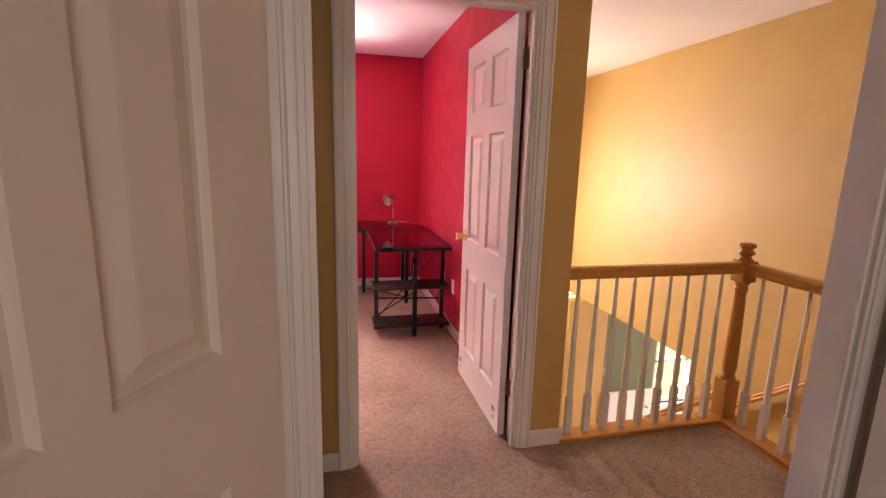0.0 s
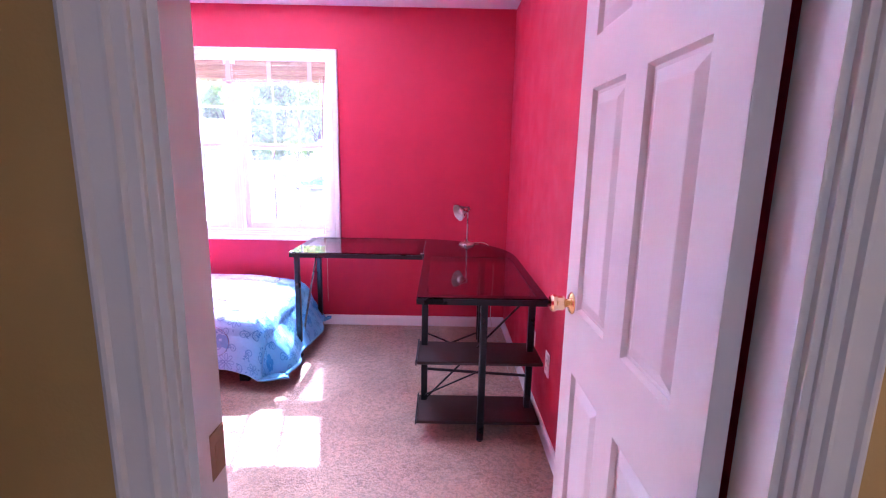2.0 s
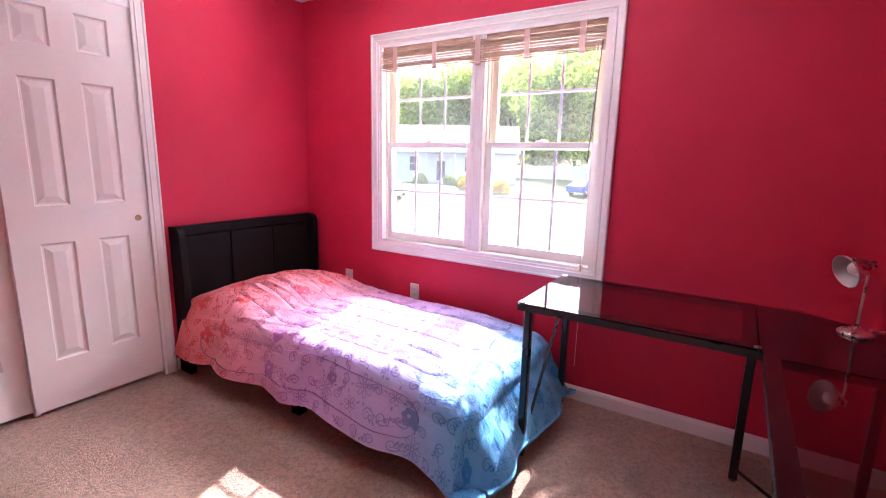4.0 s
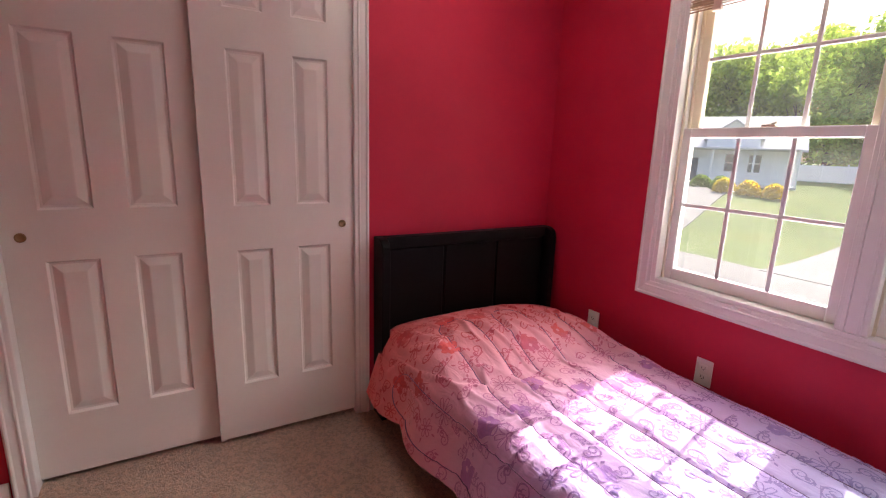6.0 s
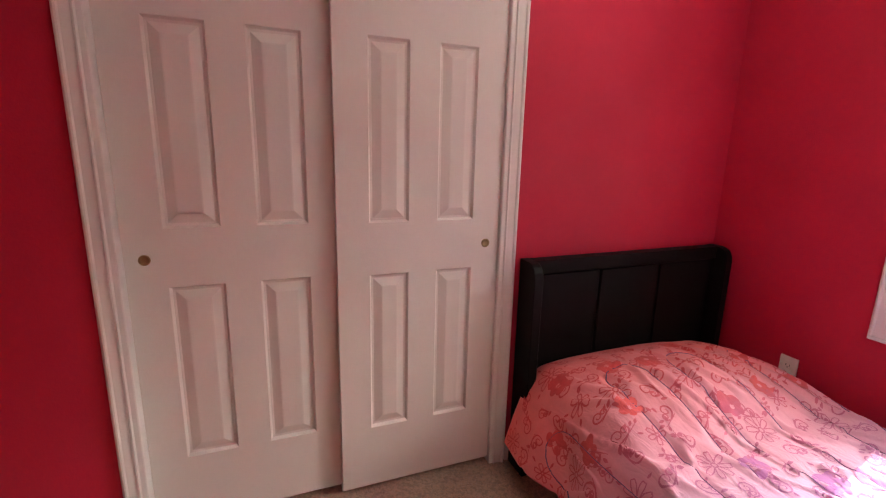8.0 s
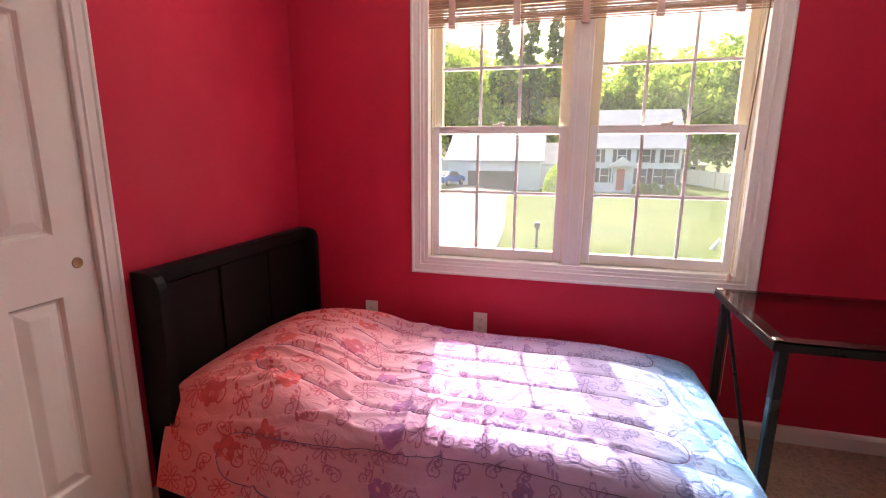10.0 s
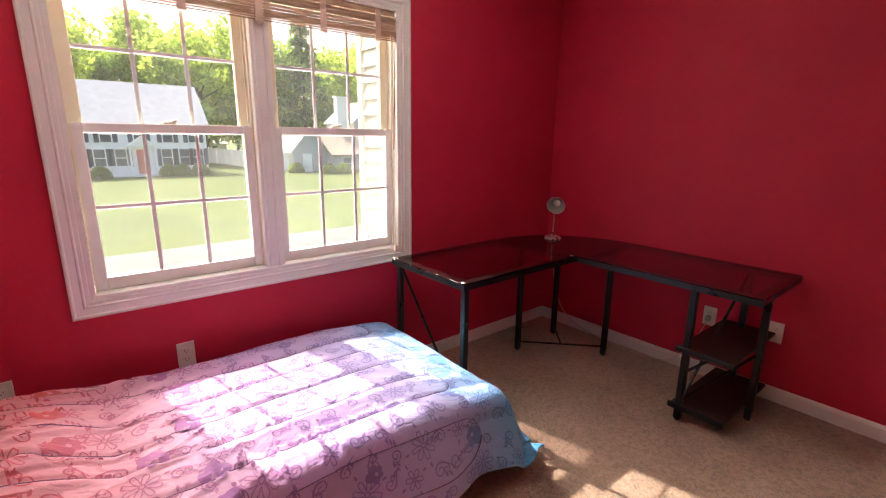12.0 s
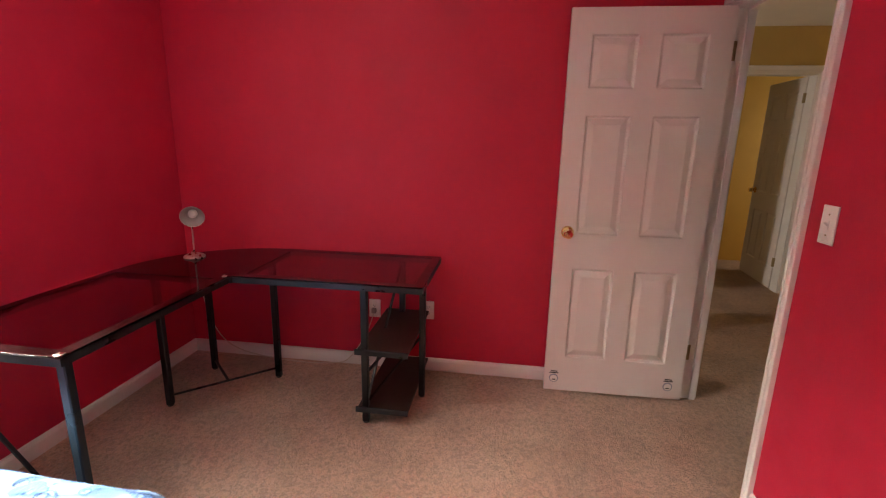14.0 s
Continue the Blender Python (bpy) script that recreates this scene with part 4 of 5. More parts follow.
rng = random.Random(5)
scrolls = Print()
STEP = 0.094
for i in range(24):
    for j in range(14):
        u = 0.13 + i * STEP + (0.5 * STEP if j % 2 else 0) + rng.uniform(-0.012, 0.012)
        v = -0.74 + j * STEP + rng.uniform(-0.012, 0.012)
        if u > CL + 0.29:
            continue
        kind, tilt = (i * 2 + j * 3) % 9, rng.uniform(0, 6.28)
        if kind in (0, 4):
            n, big = (8, 0.054) if kind == 0 else (6, 0.036)
            for k in range(n):
                scrolls.ribbon(u, v, petal_line(k, n, big * 0.24, big, tilt))
            ring = [(big * 0.17 * math.cos(a), big * 0.17 * math.sin(a), 0.0028) for a in np.linspace(0, 2 * math.pi, 9)]
            scrolls.ribbon(u, v, ring)
            for k in range(4):
                a = tilt + k * 1.57
                scrolls.leaf(u + math.cos(a) * big * 1.15, v + math.sin(a) * big * 1.15, a, 0.020, 0.0045)
        else:
            hand, size = rng.choice((-1, 1)), rng.uniform(0.050, 0.070)
            scrolls.ribbon(u, v, spiral(tilt, hand, size))
            small = spiral(tilt + hand * 2.3, -hand, size * 0.62)
            scrolls.ribbon(u - math.cos(tilt) * size * 0.4, v - math.sin(tilt) * size * 0.4, small)
            for k in (0.25, 0.55, 0.85):
                a = tilt + 3.14 + rng.choice((-0.8, 0.8))
                scrolls.leaf(u - math.cos(tilt) * size * k, v - math.sin(tilt) * size * k - 0.01 * hand, a, 0.022, 0.005)
for band, count, big in ((0.30, 7, 0.062), (0.52, 5, 0.058), (0.86, 8, 0.060), (1.34, 5, 0.045), (1.84, 7, 0.062), (2.16, 5, 0.055)):
    for k in range(count):
        u, v = band + rng.uniform(-0.09, 0.09), -0.70 + 1.22 * (k + rng.uniform(0.2, 0.8)) / count
        tilt, lobes, flower = rng.uniform(0, 6.28), 5, Print()
        edge = []
        for q in range(30):
            a = q * 2 * math.pi / 30
            edge.append((a, big * (0.66 + 0.34 * abs(math.cos((a - tilt) * lobes / 2)) ** 0.6) * (0.75 + 0.25 * math.cos(a + tilt))))
        for q in range(30):
            (a0, r0), (a1, r1) = edge[q], edge[(q + 1) % 30]
            for f0, f1 in ((0.20, 0.6), (0.6, 1.0)):
                flower.face([(u + r0 * f0 * math.cos(a0), v + r0 * f0 * math.sin(a0)), (u + r0 * f1 * math.cos(a0), v + r0 * f1 * math.sin(a0)), (u + r1 * f1 * math.cos(a1), v + r1 * f1 * math.sin(a1)), (u + r1 * f0 * math.cos(a1), v + r1 * f0 * math.sin(a1))])
        flower.done("blossom", BLOSSOM_PRINT, "printed filled blossom")
tagged(scrolls.done("scroll_print", SCROLL_PRINT, "printed scrolls and outlined flowers"), "printed scrolls and outlined flowers", kind="stuff")


# ---- the corner desk ----
desk = thing("corner_desk", pose(0, 0, 0), "black metal corner desk with smoked glass tops", "desk")
DZ = 0.742


def slab(pts, z0, z1, bevel=0.002):
    bm = bmesh.new()
    f = bm.faces.new([bm.verts.new((x, y, z0)) for x, y in pts])
    r = bmesh.ops.extrude_face_region(bm, geom=[f])
    bmesh.ops.translate(bm, vec=(0, 0, z1 - z0), verts=[v for v in r["geom"] if isinstance(v, bmesh.types.BMVert)])
    bmesh.ops.bevel(bm, geom=bm.edges[:], offset=bevel, segments=1, affect="EDGES")
    return bm


def ring_frame(pts, width, z0, z1):
    """A flat frame just inside a convex outline."""
    c = Vector((sum(p[0] for p in pts) / len(pts), sum(p[1] for p in pts) / len(pts)))
    bm = bmesh.new()
    rings = []
    n = len(pts)
    for inset in (0.0, width):
        ring = []
        for k in range(n):
            p0, p, p1 = (Vector(pts[(k + s) % n]) for s in (-1, 0, 1))
            e0, e1 = (p - p0).normalized(), (p1 - p).normalized()
            n0, n1 = Vector((-e0.y, e0.x)), Vector((-e1.y, e1.x))
            m = (n0 + n1).normalized()
            if m.dot(c - p) < 0:
                m = -m
            ring.append(p + m * inset / max(0.3, abs(m.dot(n0))))
        rings.append(ring)
    lo = [[bm.verts.new((*p, z0)) for p in r] for r in rings]
    hi = [[bm.verts.new((*p, z1)) for p in r] for r in rings]
    for k in range(n):
        j = (k + 1) % n
        for quad in ((lo[0][k], lo[0][j], hi[0][j], hi[0][k]), (lo[1][k], lo[1][j], hi[1][j], hi[1][k]), (lo[0][k], lo[0][j], lo[1][j], lo[1][k]), (hi[0][k], hi[0][j], hi[1][j], hi[1][k])):
            bm.faces.new(quad)
    return bm


west = [(-1.515, -0.70), (-0.642, -0.70), (-0.642, -0.09), (-1.515, -0.09)]
east = [(-0.63, -1.655), (-0.035, -1.655), (-0.035, -0.712), (-0.63, -0.712)]
fan = [(-0.640, -0.710)] + [(-0.640 + 0.605 * math.cos(a), -0.710 + 0.62 * math.sin(a)) for a in np.linspace(0, math.pi / 2, 15)]
for name, pts in (("west", west), ("east", east)):
    top = part("glass_top", slab(pts, DZ - 0.006, DZ), DESK_GLASS, desk, "smoked glass top")
    part("glass_border", ring_frame([(x, y) for x, y in pts], 0.045, DZ + 0.0006, DZ + 0.0012), CORNER_GLASS, top, "black painted glass border")
    part("top_frame", ring_frame(pts, 0.030, DZ - 0.034, DZ - 0.007), BLACK_METAL, desk)
top = part("corner_glass", slab(fan, DZ - 0.006, DZ), CORNER_GLASS, desk, "black glass corner top")
part("corner_frame", ring_frame(fan, 0.028, DZ - 0.034, DZ - 0.007), BLACK_METAL, desk)
for x, y in ((-1.50, -0.685), (-0.645, -0.685), (-1.50, -0.105)):
    part("clip", boxed(x - 0.012, x + 0.012, y - 0.012, y + 0.012, DZ + 0.0015, DZ + 0.005, 0.002, 1), NICKEL, desk)


def leg(x, y, w=0.033):
    ob = part("leg", boxed(x - w / 2, x + w / 2, y - w / 2, y + w / 2, 0.006, DZ - 0.034, 0.004, 1), BLACK_METAL, desk)
    part("foot", rod(bmesh.new(), (x, y, 0.0), (x, y, 0.006), 0.014, 12), DARK_HOLE, ob)


LEGS = [(-1.475, -0.665), (-1.475, -0.115), (-0.637, -0.300), (-0.225, -0.285), (-0.25, -0.715), (-0.600, -1.365), (-0.060, -1.43), (-0.317, -1.600)]
for x, y in LEGS:
    leg(x, y)


def brace(name, a, b, w=0.014, t=0.008):
    part(name, bar(bmesh.new(), a, b, w, t), BLACK_METAL, desk)


brace("brace", (-1.475, -0.645, 0.06), (-1.475, -0.135, 0.69))
brace("brace", (-1.475, -0.135, 0.08), (-1.475, -0.645, 0.08))
brace("floor_bar", (-0.63, -0.315, 0.06), (-0.262, -0.70, 0.06))
brace("floor_bar", (-0.235, -0.30, 0.06), (-0.44, -0.51, 0.06))
brace("brace", (-0.585, -1.365, 0.10), (-0.075, -1.425, 0.69))
brace("brace", (-0.075, -1.423, 0.26), (-0.585, -1.363, 0.26), 0.012, 0.012)
brace("brace", (-0.597, -1.363, 0.10), (-0.597, -1.363, 0.66))
brace("brace", (-0.595, -1.38, 0.12), (-0.33, -1.59, 0.36))
for z in (0.09, 0.40):
    pts = [(-0.630, -1.585), (-0.022, -1.585), (-0.022, -1.325), (-0.630, -1.325)]
    sh = part("shelf", slab(pts, z - 0.016, z, 0.003), DARK_SHELF, desk, "dark brown shelf board")
    bm = bmesh.new()
    prof = [(0.0, -0.018), (0.0, 0.004), (0.003, 0.010), (0.008, 0.011), (0.009, 0.006), (0.006, 0.003), (0.006, -0.018)]
    sweep(bm, prof, [((-0.6365, -1.588, z), (1, 0, 0), (0, 0, 1)), ((-0.6365, -1.322, z), (1, 0, 0), (0, 0, 1))])
    part("shelf_lip", bm, BLACK_METAL, sh, "black curled shelf lip")

# ---- the desk lamp ----
lamp = thing("desk_lamp", pose(-0.335, -0.305, DZ, 0, 0, 0), "small brushed nickel gooseneck desk lamp", "desk lamp")
part("base", lathe(bmesh.new(), [(0.055, 0.0), (0.056, 0.006), (0.050, 0.012), (0.036, 0.018), (0.018, 0.023), (0.012, 0.030), (0.007, 0.034)], 28), NICKEL, lamp, smooth=True)
bm = bmesh.new()
neck = [Vector((0.0, 0.0, 0.03)), Vector((0.002, 0.0, 0.16)), Vector((0.003, 0.002, 0.225)), Vector((-0.002, 0.0, 0.255)), Vector((-0.016, -0.008, 0.270))]
for a, b in zip(neck, neck[1:]):
    rod(bm, a, b, 0.0045, 10)
    bmesh.ops.create_uvsphere(bm, u_segments=8, v_segments=6, radius=0.0046, matrix=Matrix.Translation(b))
part("neck", bm, NICKEL, lamp, smooth=True)
aim = look((-0.014, -0.030, 0.262), (-0.56, -0.34, 0.06)) @ pose(0, 0, 0, 180)
shade_profile = [(0.010, -0.028), (0.014, -0.030), (0.017, -0.012), (0.024, 0.006), (0.040, 0.030), (0.056, 0.058), (0.061, 0.070)]
bm = bmesh.new()
rings = []
for r, z in shade_profile + [(r - 0.0015, z) for r, z in shade_profile[::-1][:-1]]:
    rings.append([bm.verts.new(aim @ Vector((r * math.cos(k * math.pi / 14), r * math.sin(k * math.pi / 14), z))) for k in range(28)])
for lo, hi in zip(rings, rings[1:]):
    for k in range(28):
        bm.faces.new((lo[k], lo[(k + 1) % 28], hi[(k + 1) % 28], hi[k]))
bm.faces.new(rings[0])
lamp_shade = part("shade", bm, NICKEL, lamp, smooth=True)
bm = bmesh.new()
rings = [[bm.verts.new(aim @ Vector((r * math.cos(k * math.pi / 14), r * math.sin(k * math.pi / 14), z))) for k in range(28)] for r, z in ((0.020, 0.006), (0.036, 0.030), (0.052, 0.058), (0.0575, 0.0695))]
for lo, hi in zip(rings, rings[1:]):
    for k in range(28):
        bm.faces.new((lo[k], lo[(k + 1) % 28], hi[(k + 1) % 28], hi[k]))
bm.faces.new(rings[0])
part("liner", bm, paint("pale_enamel", (0.42, 0.40, 0.38), 0.4, 0.04, 0.02), lamp_shade, "white enamelled inside of the shade", True)
bm = bmesh.new()
bmesh.ops.create_uvsphere(bm, u_segments=16, v_segments=10, radius=0.024, matrix=aim @ pose(0, 0, 0.034))
part("bulb", bm, PLATE, lamp, "white unlit bulb", True)

cv = bpy.data.curves.new("power_cable", "CURVE")
cv.dimensions, cv.bevel_depth, cv.bevel_resolution = "3D", 0.0028, 2
sp = cv.splines.new("NURBS")
way = [(-0.30, -0.26, DZ + 0.006), (-0.20, -0.20, DZ + 0.008), (-0.13, -0.14, DZ - 0.02), (-0.10, -0.15, 0.45), (-0.16, -0.28, 0.12), (-0.06, -0.55, 0.02), (-0.08, -0.85, 0.012), (-0.05, -1.0, 0.02), (-0.12, -1.10, 0.06), (-0.06, -1.20, 0.22), (-0.05, -1.24, 0.33), (-0.03, -1.243, 0.37)]
sp.points.add(len(way) - 1)
for p, w in zip(sp.points, way):
    p.co = (*w, 1)
sp.use_endpoint_u = True
cv.materials.append(CORD)
tmp = bpy.data.objects.new("cord_source", cv)
cord_mesh = bpy.data.meshes.new_from_object(tmp)
bpy.data.objects.remove(tmp)
tagged(new("power_cable", cord_mesh), "thin cream lamp cord running down behind the desk", "power cord")


# ---- the balcony railing ----


def baluster(x, y, z0, z1, group):
    """White turned spindle on a square foot."""
    b = thing("baluster", pose(x, y, z0), "slim white turned baluster of the oak railing", "baluster", group)
    h = z1 - z0
    part("square_foot", boxed(-0.017, 0.017, -0.017, 0.017, 0, 0.20, 0.003, 1), WHITE, b)
    prof = [(0.017, 0.20), (0.012, 0.212), (0.016, 0.224), (0.013, 0.236), (0.0165, 0.27), (0.015, 0.35), (0.0095, h - 0.10), (0.0085, h)]
    part("spindle", lathe(bmesh.new(), prof, 12), WHITE, b, smooth=True)
    return b


def newel(x, y, z0):
    n = thing("newel_post", pose(x, y, z0), "turned honey oak newel post of the balcony", "newel post", "newel posts")
    part("square_foot", boxed(-0.044, 0.044, -0.044, 0.044, 0, 0.24, 0.004, 1), OAK_POST, n)
    prof = [(0.043, 0.24), (0.034, 0.262), (0.030, 0.275), (0.036, 0.29), (0.038, 0.33), (0.036, 0.42), (0.029, 0.70), (0.027, 0.745), (0.034, 0.752), (0.034, 0.762), (0.028, 0.772), (0.034, 0.785), (0.040, 0.80)]
    part("turned_shaft", lathe(bmesh.new(), prof, 24), OAK_POST, n, smooth=True)
    part("square_block", boxed(-0.044, 0.044, -0.044, 0.044, 0.80, 0.915, 0.008, 2), OAK_POST, n)
    prof = [(0.040, 0.915), (0.030, 0.926), (0.024, 0.936), (0.032, 0.945), (0.040, 0.952), (0.040, 0.962), (0.030, 0.974), (0.030, 0.980), (0.041, 0.988), (0.042, 0.998), (0.034, 1.008), (0.004, 1.012)]
    part("finial", lathe(bmesh.new(), prof, 24), OAK_POST, n, smooth=True)
    return n


RY, RX, RY2 = -3.098, 1.205, -3.60
newel(RX, RY, 0.002)
newel(RX, RY2, 0.002)
RAIL = [(-0.030, 0.0), (0.030, 0.0), (0.032, 0.012), (0.026, 0.030), (0.028, 0.042), (0.020, 0.056), (-0.020, 0.056), (-0.028, 0.042), (-0.026, 0.030), (-0.032, 0.012)]
RZ = 0.852


def handrail(name, a, b, out, label):
    bm = bmesh.new()
    up = Vector((0, 0, 1))
    sweep(bm, RAIL, [(a, out, up), (b, out, up)])
    return tagged(link_mesh(name, bm, OAK), label, "handrail")


handrail("handrail", (0.166, RY, RZ), (RX - 0.044, RY, RZ), (0, 1, 0), "honey oak handrail over the balcony balusters")
handrail("handrail", (RX, RY - 0.044, RZ), (RX, RY2 + 0.044, RZ), (1, 0, 0), "short honey oak handrail between the newel posts")
for k in range(9):
    baluster(0.235 + k * 0.1045, RY, 0.022, RZ + 0.002, "balusters of the balcony")
for k in range(3):
    baluster(RX, RY - 0.125 - k * 0.122, 0.022, RZ + 0.002, "balusters of the balcony")
bm = boxed(0.166, RX + 0.05, RY - 0.055, RY + 0.05, -0.001, 0.022, 0.004, 1)
box(bm, RX - 0.055, RX + 0.05, RY2 - 0.05, RY - 0.056, -0.001, 0.022, 0.004, 1)
box(bm, 0.166, RX + 0.045, RY + 0.012, RY + 0.045, -0.25, -0.002)
structure("trim_balcony", bm, OAK, "honey oak nosing under the balcony balusters", "nosing")
structure("floor_balcony_fill", boxed(1.1305, 1.20, -3.679, -3.15, -0.25, -0.002), OAK, "oak edge of the stair opening", "nosing")

# ---- stairs ----
stairs = thing("stairs", pose(0, 0, 0), "carpeted staircase running down beside the ochre wall", "stairs", kind="structure")
RISE, RUN = LOW / -14, 0.222
for k in range(1, 14):
    y = -3.68 + (k - 1) * RUN
    part("step", boxed(1.24, X_E2 - 0.03, y, y + RUN + 0.02, -k * RISE - 0.18, -k * RISE, 0.01, 2), CARPET, stairs)
for x0, x1 in ((1.205, 1.238), (X_E2 - 0.028, X_E2 - 0.001)):
    bm = bmesh.new()
    ya, yb = -3.68, -3.68 + 13 * RUN
    pts = [(ya, 0.02), (yb, 0.02 - 13 * RISE), (yb, -0.30 - 13 * RISE), (ya, -0.30)]
    r0 = [bm.verts.new((x0, y, z)) for y, z in pts]
    r1 = [bm.verts.new((x1, y, z)) for y, z in pts]
    for k in range(4):
        bm.faces.new((r0[k], r0[(k + 1) % 4], r1[(k + 1) % 4], r1[k]))
    bm.faces.new(r0)
    bm.faces.new(r1[::-1])
    part("stringer", bm, OAK if x0 < 2 else WHITE, stairs)
SL = RISE / RUN


def stair_rail(x, ya, yb, za, label, bracket=False):
    zb = za - (yb - ya) * SL
    r = thing("stair_handrail", pose(x, ya, za), label, "handrail")
    bm = bmesh.new()
    sweep(bm, RAIL, [((0, 0, 0), (1, 0, 0), (0, 0, 1)), ((0, yb - ya, zb - za), (1, 0, 0), (0, 0, 1))])
    part("rail", bm, OAK, r)
    if bracket:
        for y in (0.35, 1.3):
            z = -y * SL
            bm = rod(bmesh.new(), (0.0, y, z - 0.03), (0.0, y, z + 0.004), 0.006, 8)
            rod(bm, (0.0, y, z - 0.03), (0.062, y, z - 0.05), 0.006, 8)
            rod(bm, (0.055, y, z - 0.05), (0.064, y, z - 0.05), 0.025, 12)
            part("bracket", bm, OLD_BRASS, r, "dull brass rail bracket")
    return r


stair_rail(X_E2 - 0.065, -3.55, -0.9, 0.60, "round oak handrail on the ochre stair wall", True)
stair_rail(1.225, -3.05, -0.75, 0.10, "oak handrail on the open side of the stairs")
for k in range(8):
    y = -2.86 + k * 0.222
    z = 0.10 - (y + 3.05) * SL
    n = 0.10 - (y + 3.05) * SL - 0.80
    baluster(1.225, y, n, z + 0.002, "balusters of the stairs")

# ---- the lower room's window and its clutter ----
lw = thing("window_2", pose(3.865, 0, -1.235), "white double-hung window of the lower room", "window", kind="structure")
for x0, x1 in ((-0.58, -0.02), (0.02, 0.58)):
    bm = boxed(x0, x1, 0.03, 0.07, -0.61, -0.56)
    box(bm, x0, x1, 0.03, 0.07, 0.555, 0.60)
    box(bm, x0, x1, 0.03, 0.07, -0.02, 0.03)
    box(bm, x0, x0 + 0.045, 0.03, 0.07, -0.56, 0.555)
    box(bm, x1 - 0.045, x1, 0.03, 0.07, -0.56, 0.555)
    s = part("window_frame", bm, WHITE, lw)
    p = part("pane", boxed(x0 + 0.04, x1 - 0.04, 0.048, 0.052, -0.57, 0.56), WINDOW_GLASS, s)
    p.visible_shadow = False
    for k in (1, 2):
        x = x0 + (x1 - x0) * k / 3
        part("muntin", boxed(x - 0.007, x + 0.007, 0.040, 0.046, -0.56, 0.56), WHITE, s)
    for z in (-0.29, 0.29):
        part("muntin", boxed(x0 + 0.045, x1 - 0.045, 0.039, 0.0465, z - 0.007, z + 0.007), WHITE, s)
part("window_sill", boxed(-0.66, 0.66, -0.06, 0.03, -0.65, -0.615, 0.004, 1), WHITE, lw)
o = outlet(pose(2.545, 0, -1.30), "white switch plate on the green wall")
o.name, o["category"] = "light_switch", "light switch"


# ---- outside ----
GZ = -2.95


def smooth01(v):
    v = min(1.0, max(0.0, v))
    return v * v * (3 - 2 * v)


def ground_z(x, y):
    """The lots rise away from the street, most towards the left-hand neighbour."""
    return GZ + 1.8 * smooth01((-x - 8) / 16) * smooth01((y - 18) / 16) + 0.65 * smooth01((y - 19) / 25) * smooth01((x + 26) / 14) + 0.03 * noise.noise((x * 0.1, y * 0.1, 0))


def grass_material():
    m, t, b = material("lawn", (0.1, 0.16, 0.03), 0.95)
    v = world_coords(t)
    c = ramp(t, noise_node(t, v, 0.22, 4, 0.6), [(0.3, (0.046, 0.082, 0.006)), (0.55, (0.070, 0.106, 0.008)), (0.75, (0.105, 0.120, 0.018))])
    f = ramp(t, noise_node(t, v, 9, 4, 0.7), [(0.3, grey(0.7)), (0.7, grey(1.15))])
    t.links.new(mix(t, 1.0, c, f, "MULTIPLY"), b.inputs["Base Color"])
    return m


GRASS = grass_material()
ASPHALT = paint("pale_road", (0.14, 0.137, 0.135), 0.9, 0.15, 0.4)
SIDING = paint("white_siding", (0.90, 0.89, 0.87), 0.6, 0.04, 0.1)
GREY_SIDING = paint("grey_siding", (0.50, 0.50, 0.50), 0.7, 0.05, 0.1)
# Darkened in its colour to offset the added window lamps' light.
OWN_SIDING = paint("dimmed_cream_siding", (0.32, 0.31, 0.27), 0.6, 0.05, 0.1)
ROOF = paint("pale_shingles", (0.66, 0.64, 0.63), 0.9, 0.10, 0.4)
SHUTTER = paint("slate_shutter", (0.09, 0.10, 0.12), 0.6, 0.1, 0.1)
FAR_GLASS = material("dark_window_glass", (0.10, 0.12, 0.13), 0.08)[0]
RED_DOOR = paint("red_front_door", (0.50, 0.07, 0.05), 0.5, 0.05, 0.1)
GARAGE_SHADE = paint("garage_shade_paint", (0.10, 0.10, 0.10), 0.8, 0.2, 0.1)
BARK = wood("bark", (0.05, 0.035, 0.025), (0.12, 0.09, 0.07), 0.9, (4, 4, 1))


def leaf_material(name, dark, light):
    m, t, b = material(name, light, 0.75)
    g = t.nodes.new("ShaderNodeNewGeometry")
    c = ramp(t, g.outputs["Random Per Island"], [(0.0, dark), (0.6, light), (1.0, tuple(min(1, k * 1.4) for k in light))])
    o = t.nodes.new("ShaderNodeObjectInfo")
    r = ramp(t, o.outputs["Random"], [(0.0, (0.75, 0.8, 0.8)), (1.0, (1.2, 1.1, 0.95))])
    col = mix(t, 1.0, c, r, "MULTIPLY")
    t.links.new(col, b.inputs["Base Color"])
    thin, blend = t.nodes.new("ShaderNodeBsdfTranslucent"), t.nodes.new("ShaderNodeMixShader")
    blend.inputs[0].default_value = 0.5
    t.links.new(mix(t, 1.0, col, (1.5, 1.5, 0.7), "MULTIPLY"), thin.inputs[0])
    t.links.new(b.outputs[0], blend.inputs[1])
    t.links.new(thin.outputs[0], blend.inputs[2])
    t.links.new(blend.outputs[0], t.nodes["Material Output"].inputs[0])
    return m


LEAF = leaf_material("spring_leaves", (0.22, 0.31, 0.11), (0.40, 0.50, 0.19))
NEEDLE = leaf_material("dark_needles", (0.10, 0.16, 0.08), (0.20, 0.29, 0.15))
YELLOW_BUSH = leaf_material("golden_leaves", (0.35, 0.26, 0.02), (0.60, 0.46, 0.04))
SHRUB = leaf_material("shrub_leaves", (0.09, 0.15, 0.04), (0.20, 0.28, 0.08))

xs = sorted(set([-400, -250, -150, -100, -75] + list(range(-60, 61, 2)) + [75, 100, 150, 250, 400]))
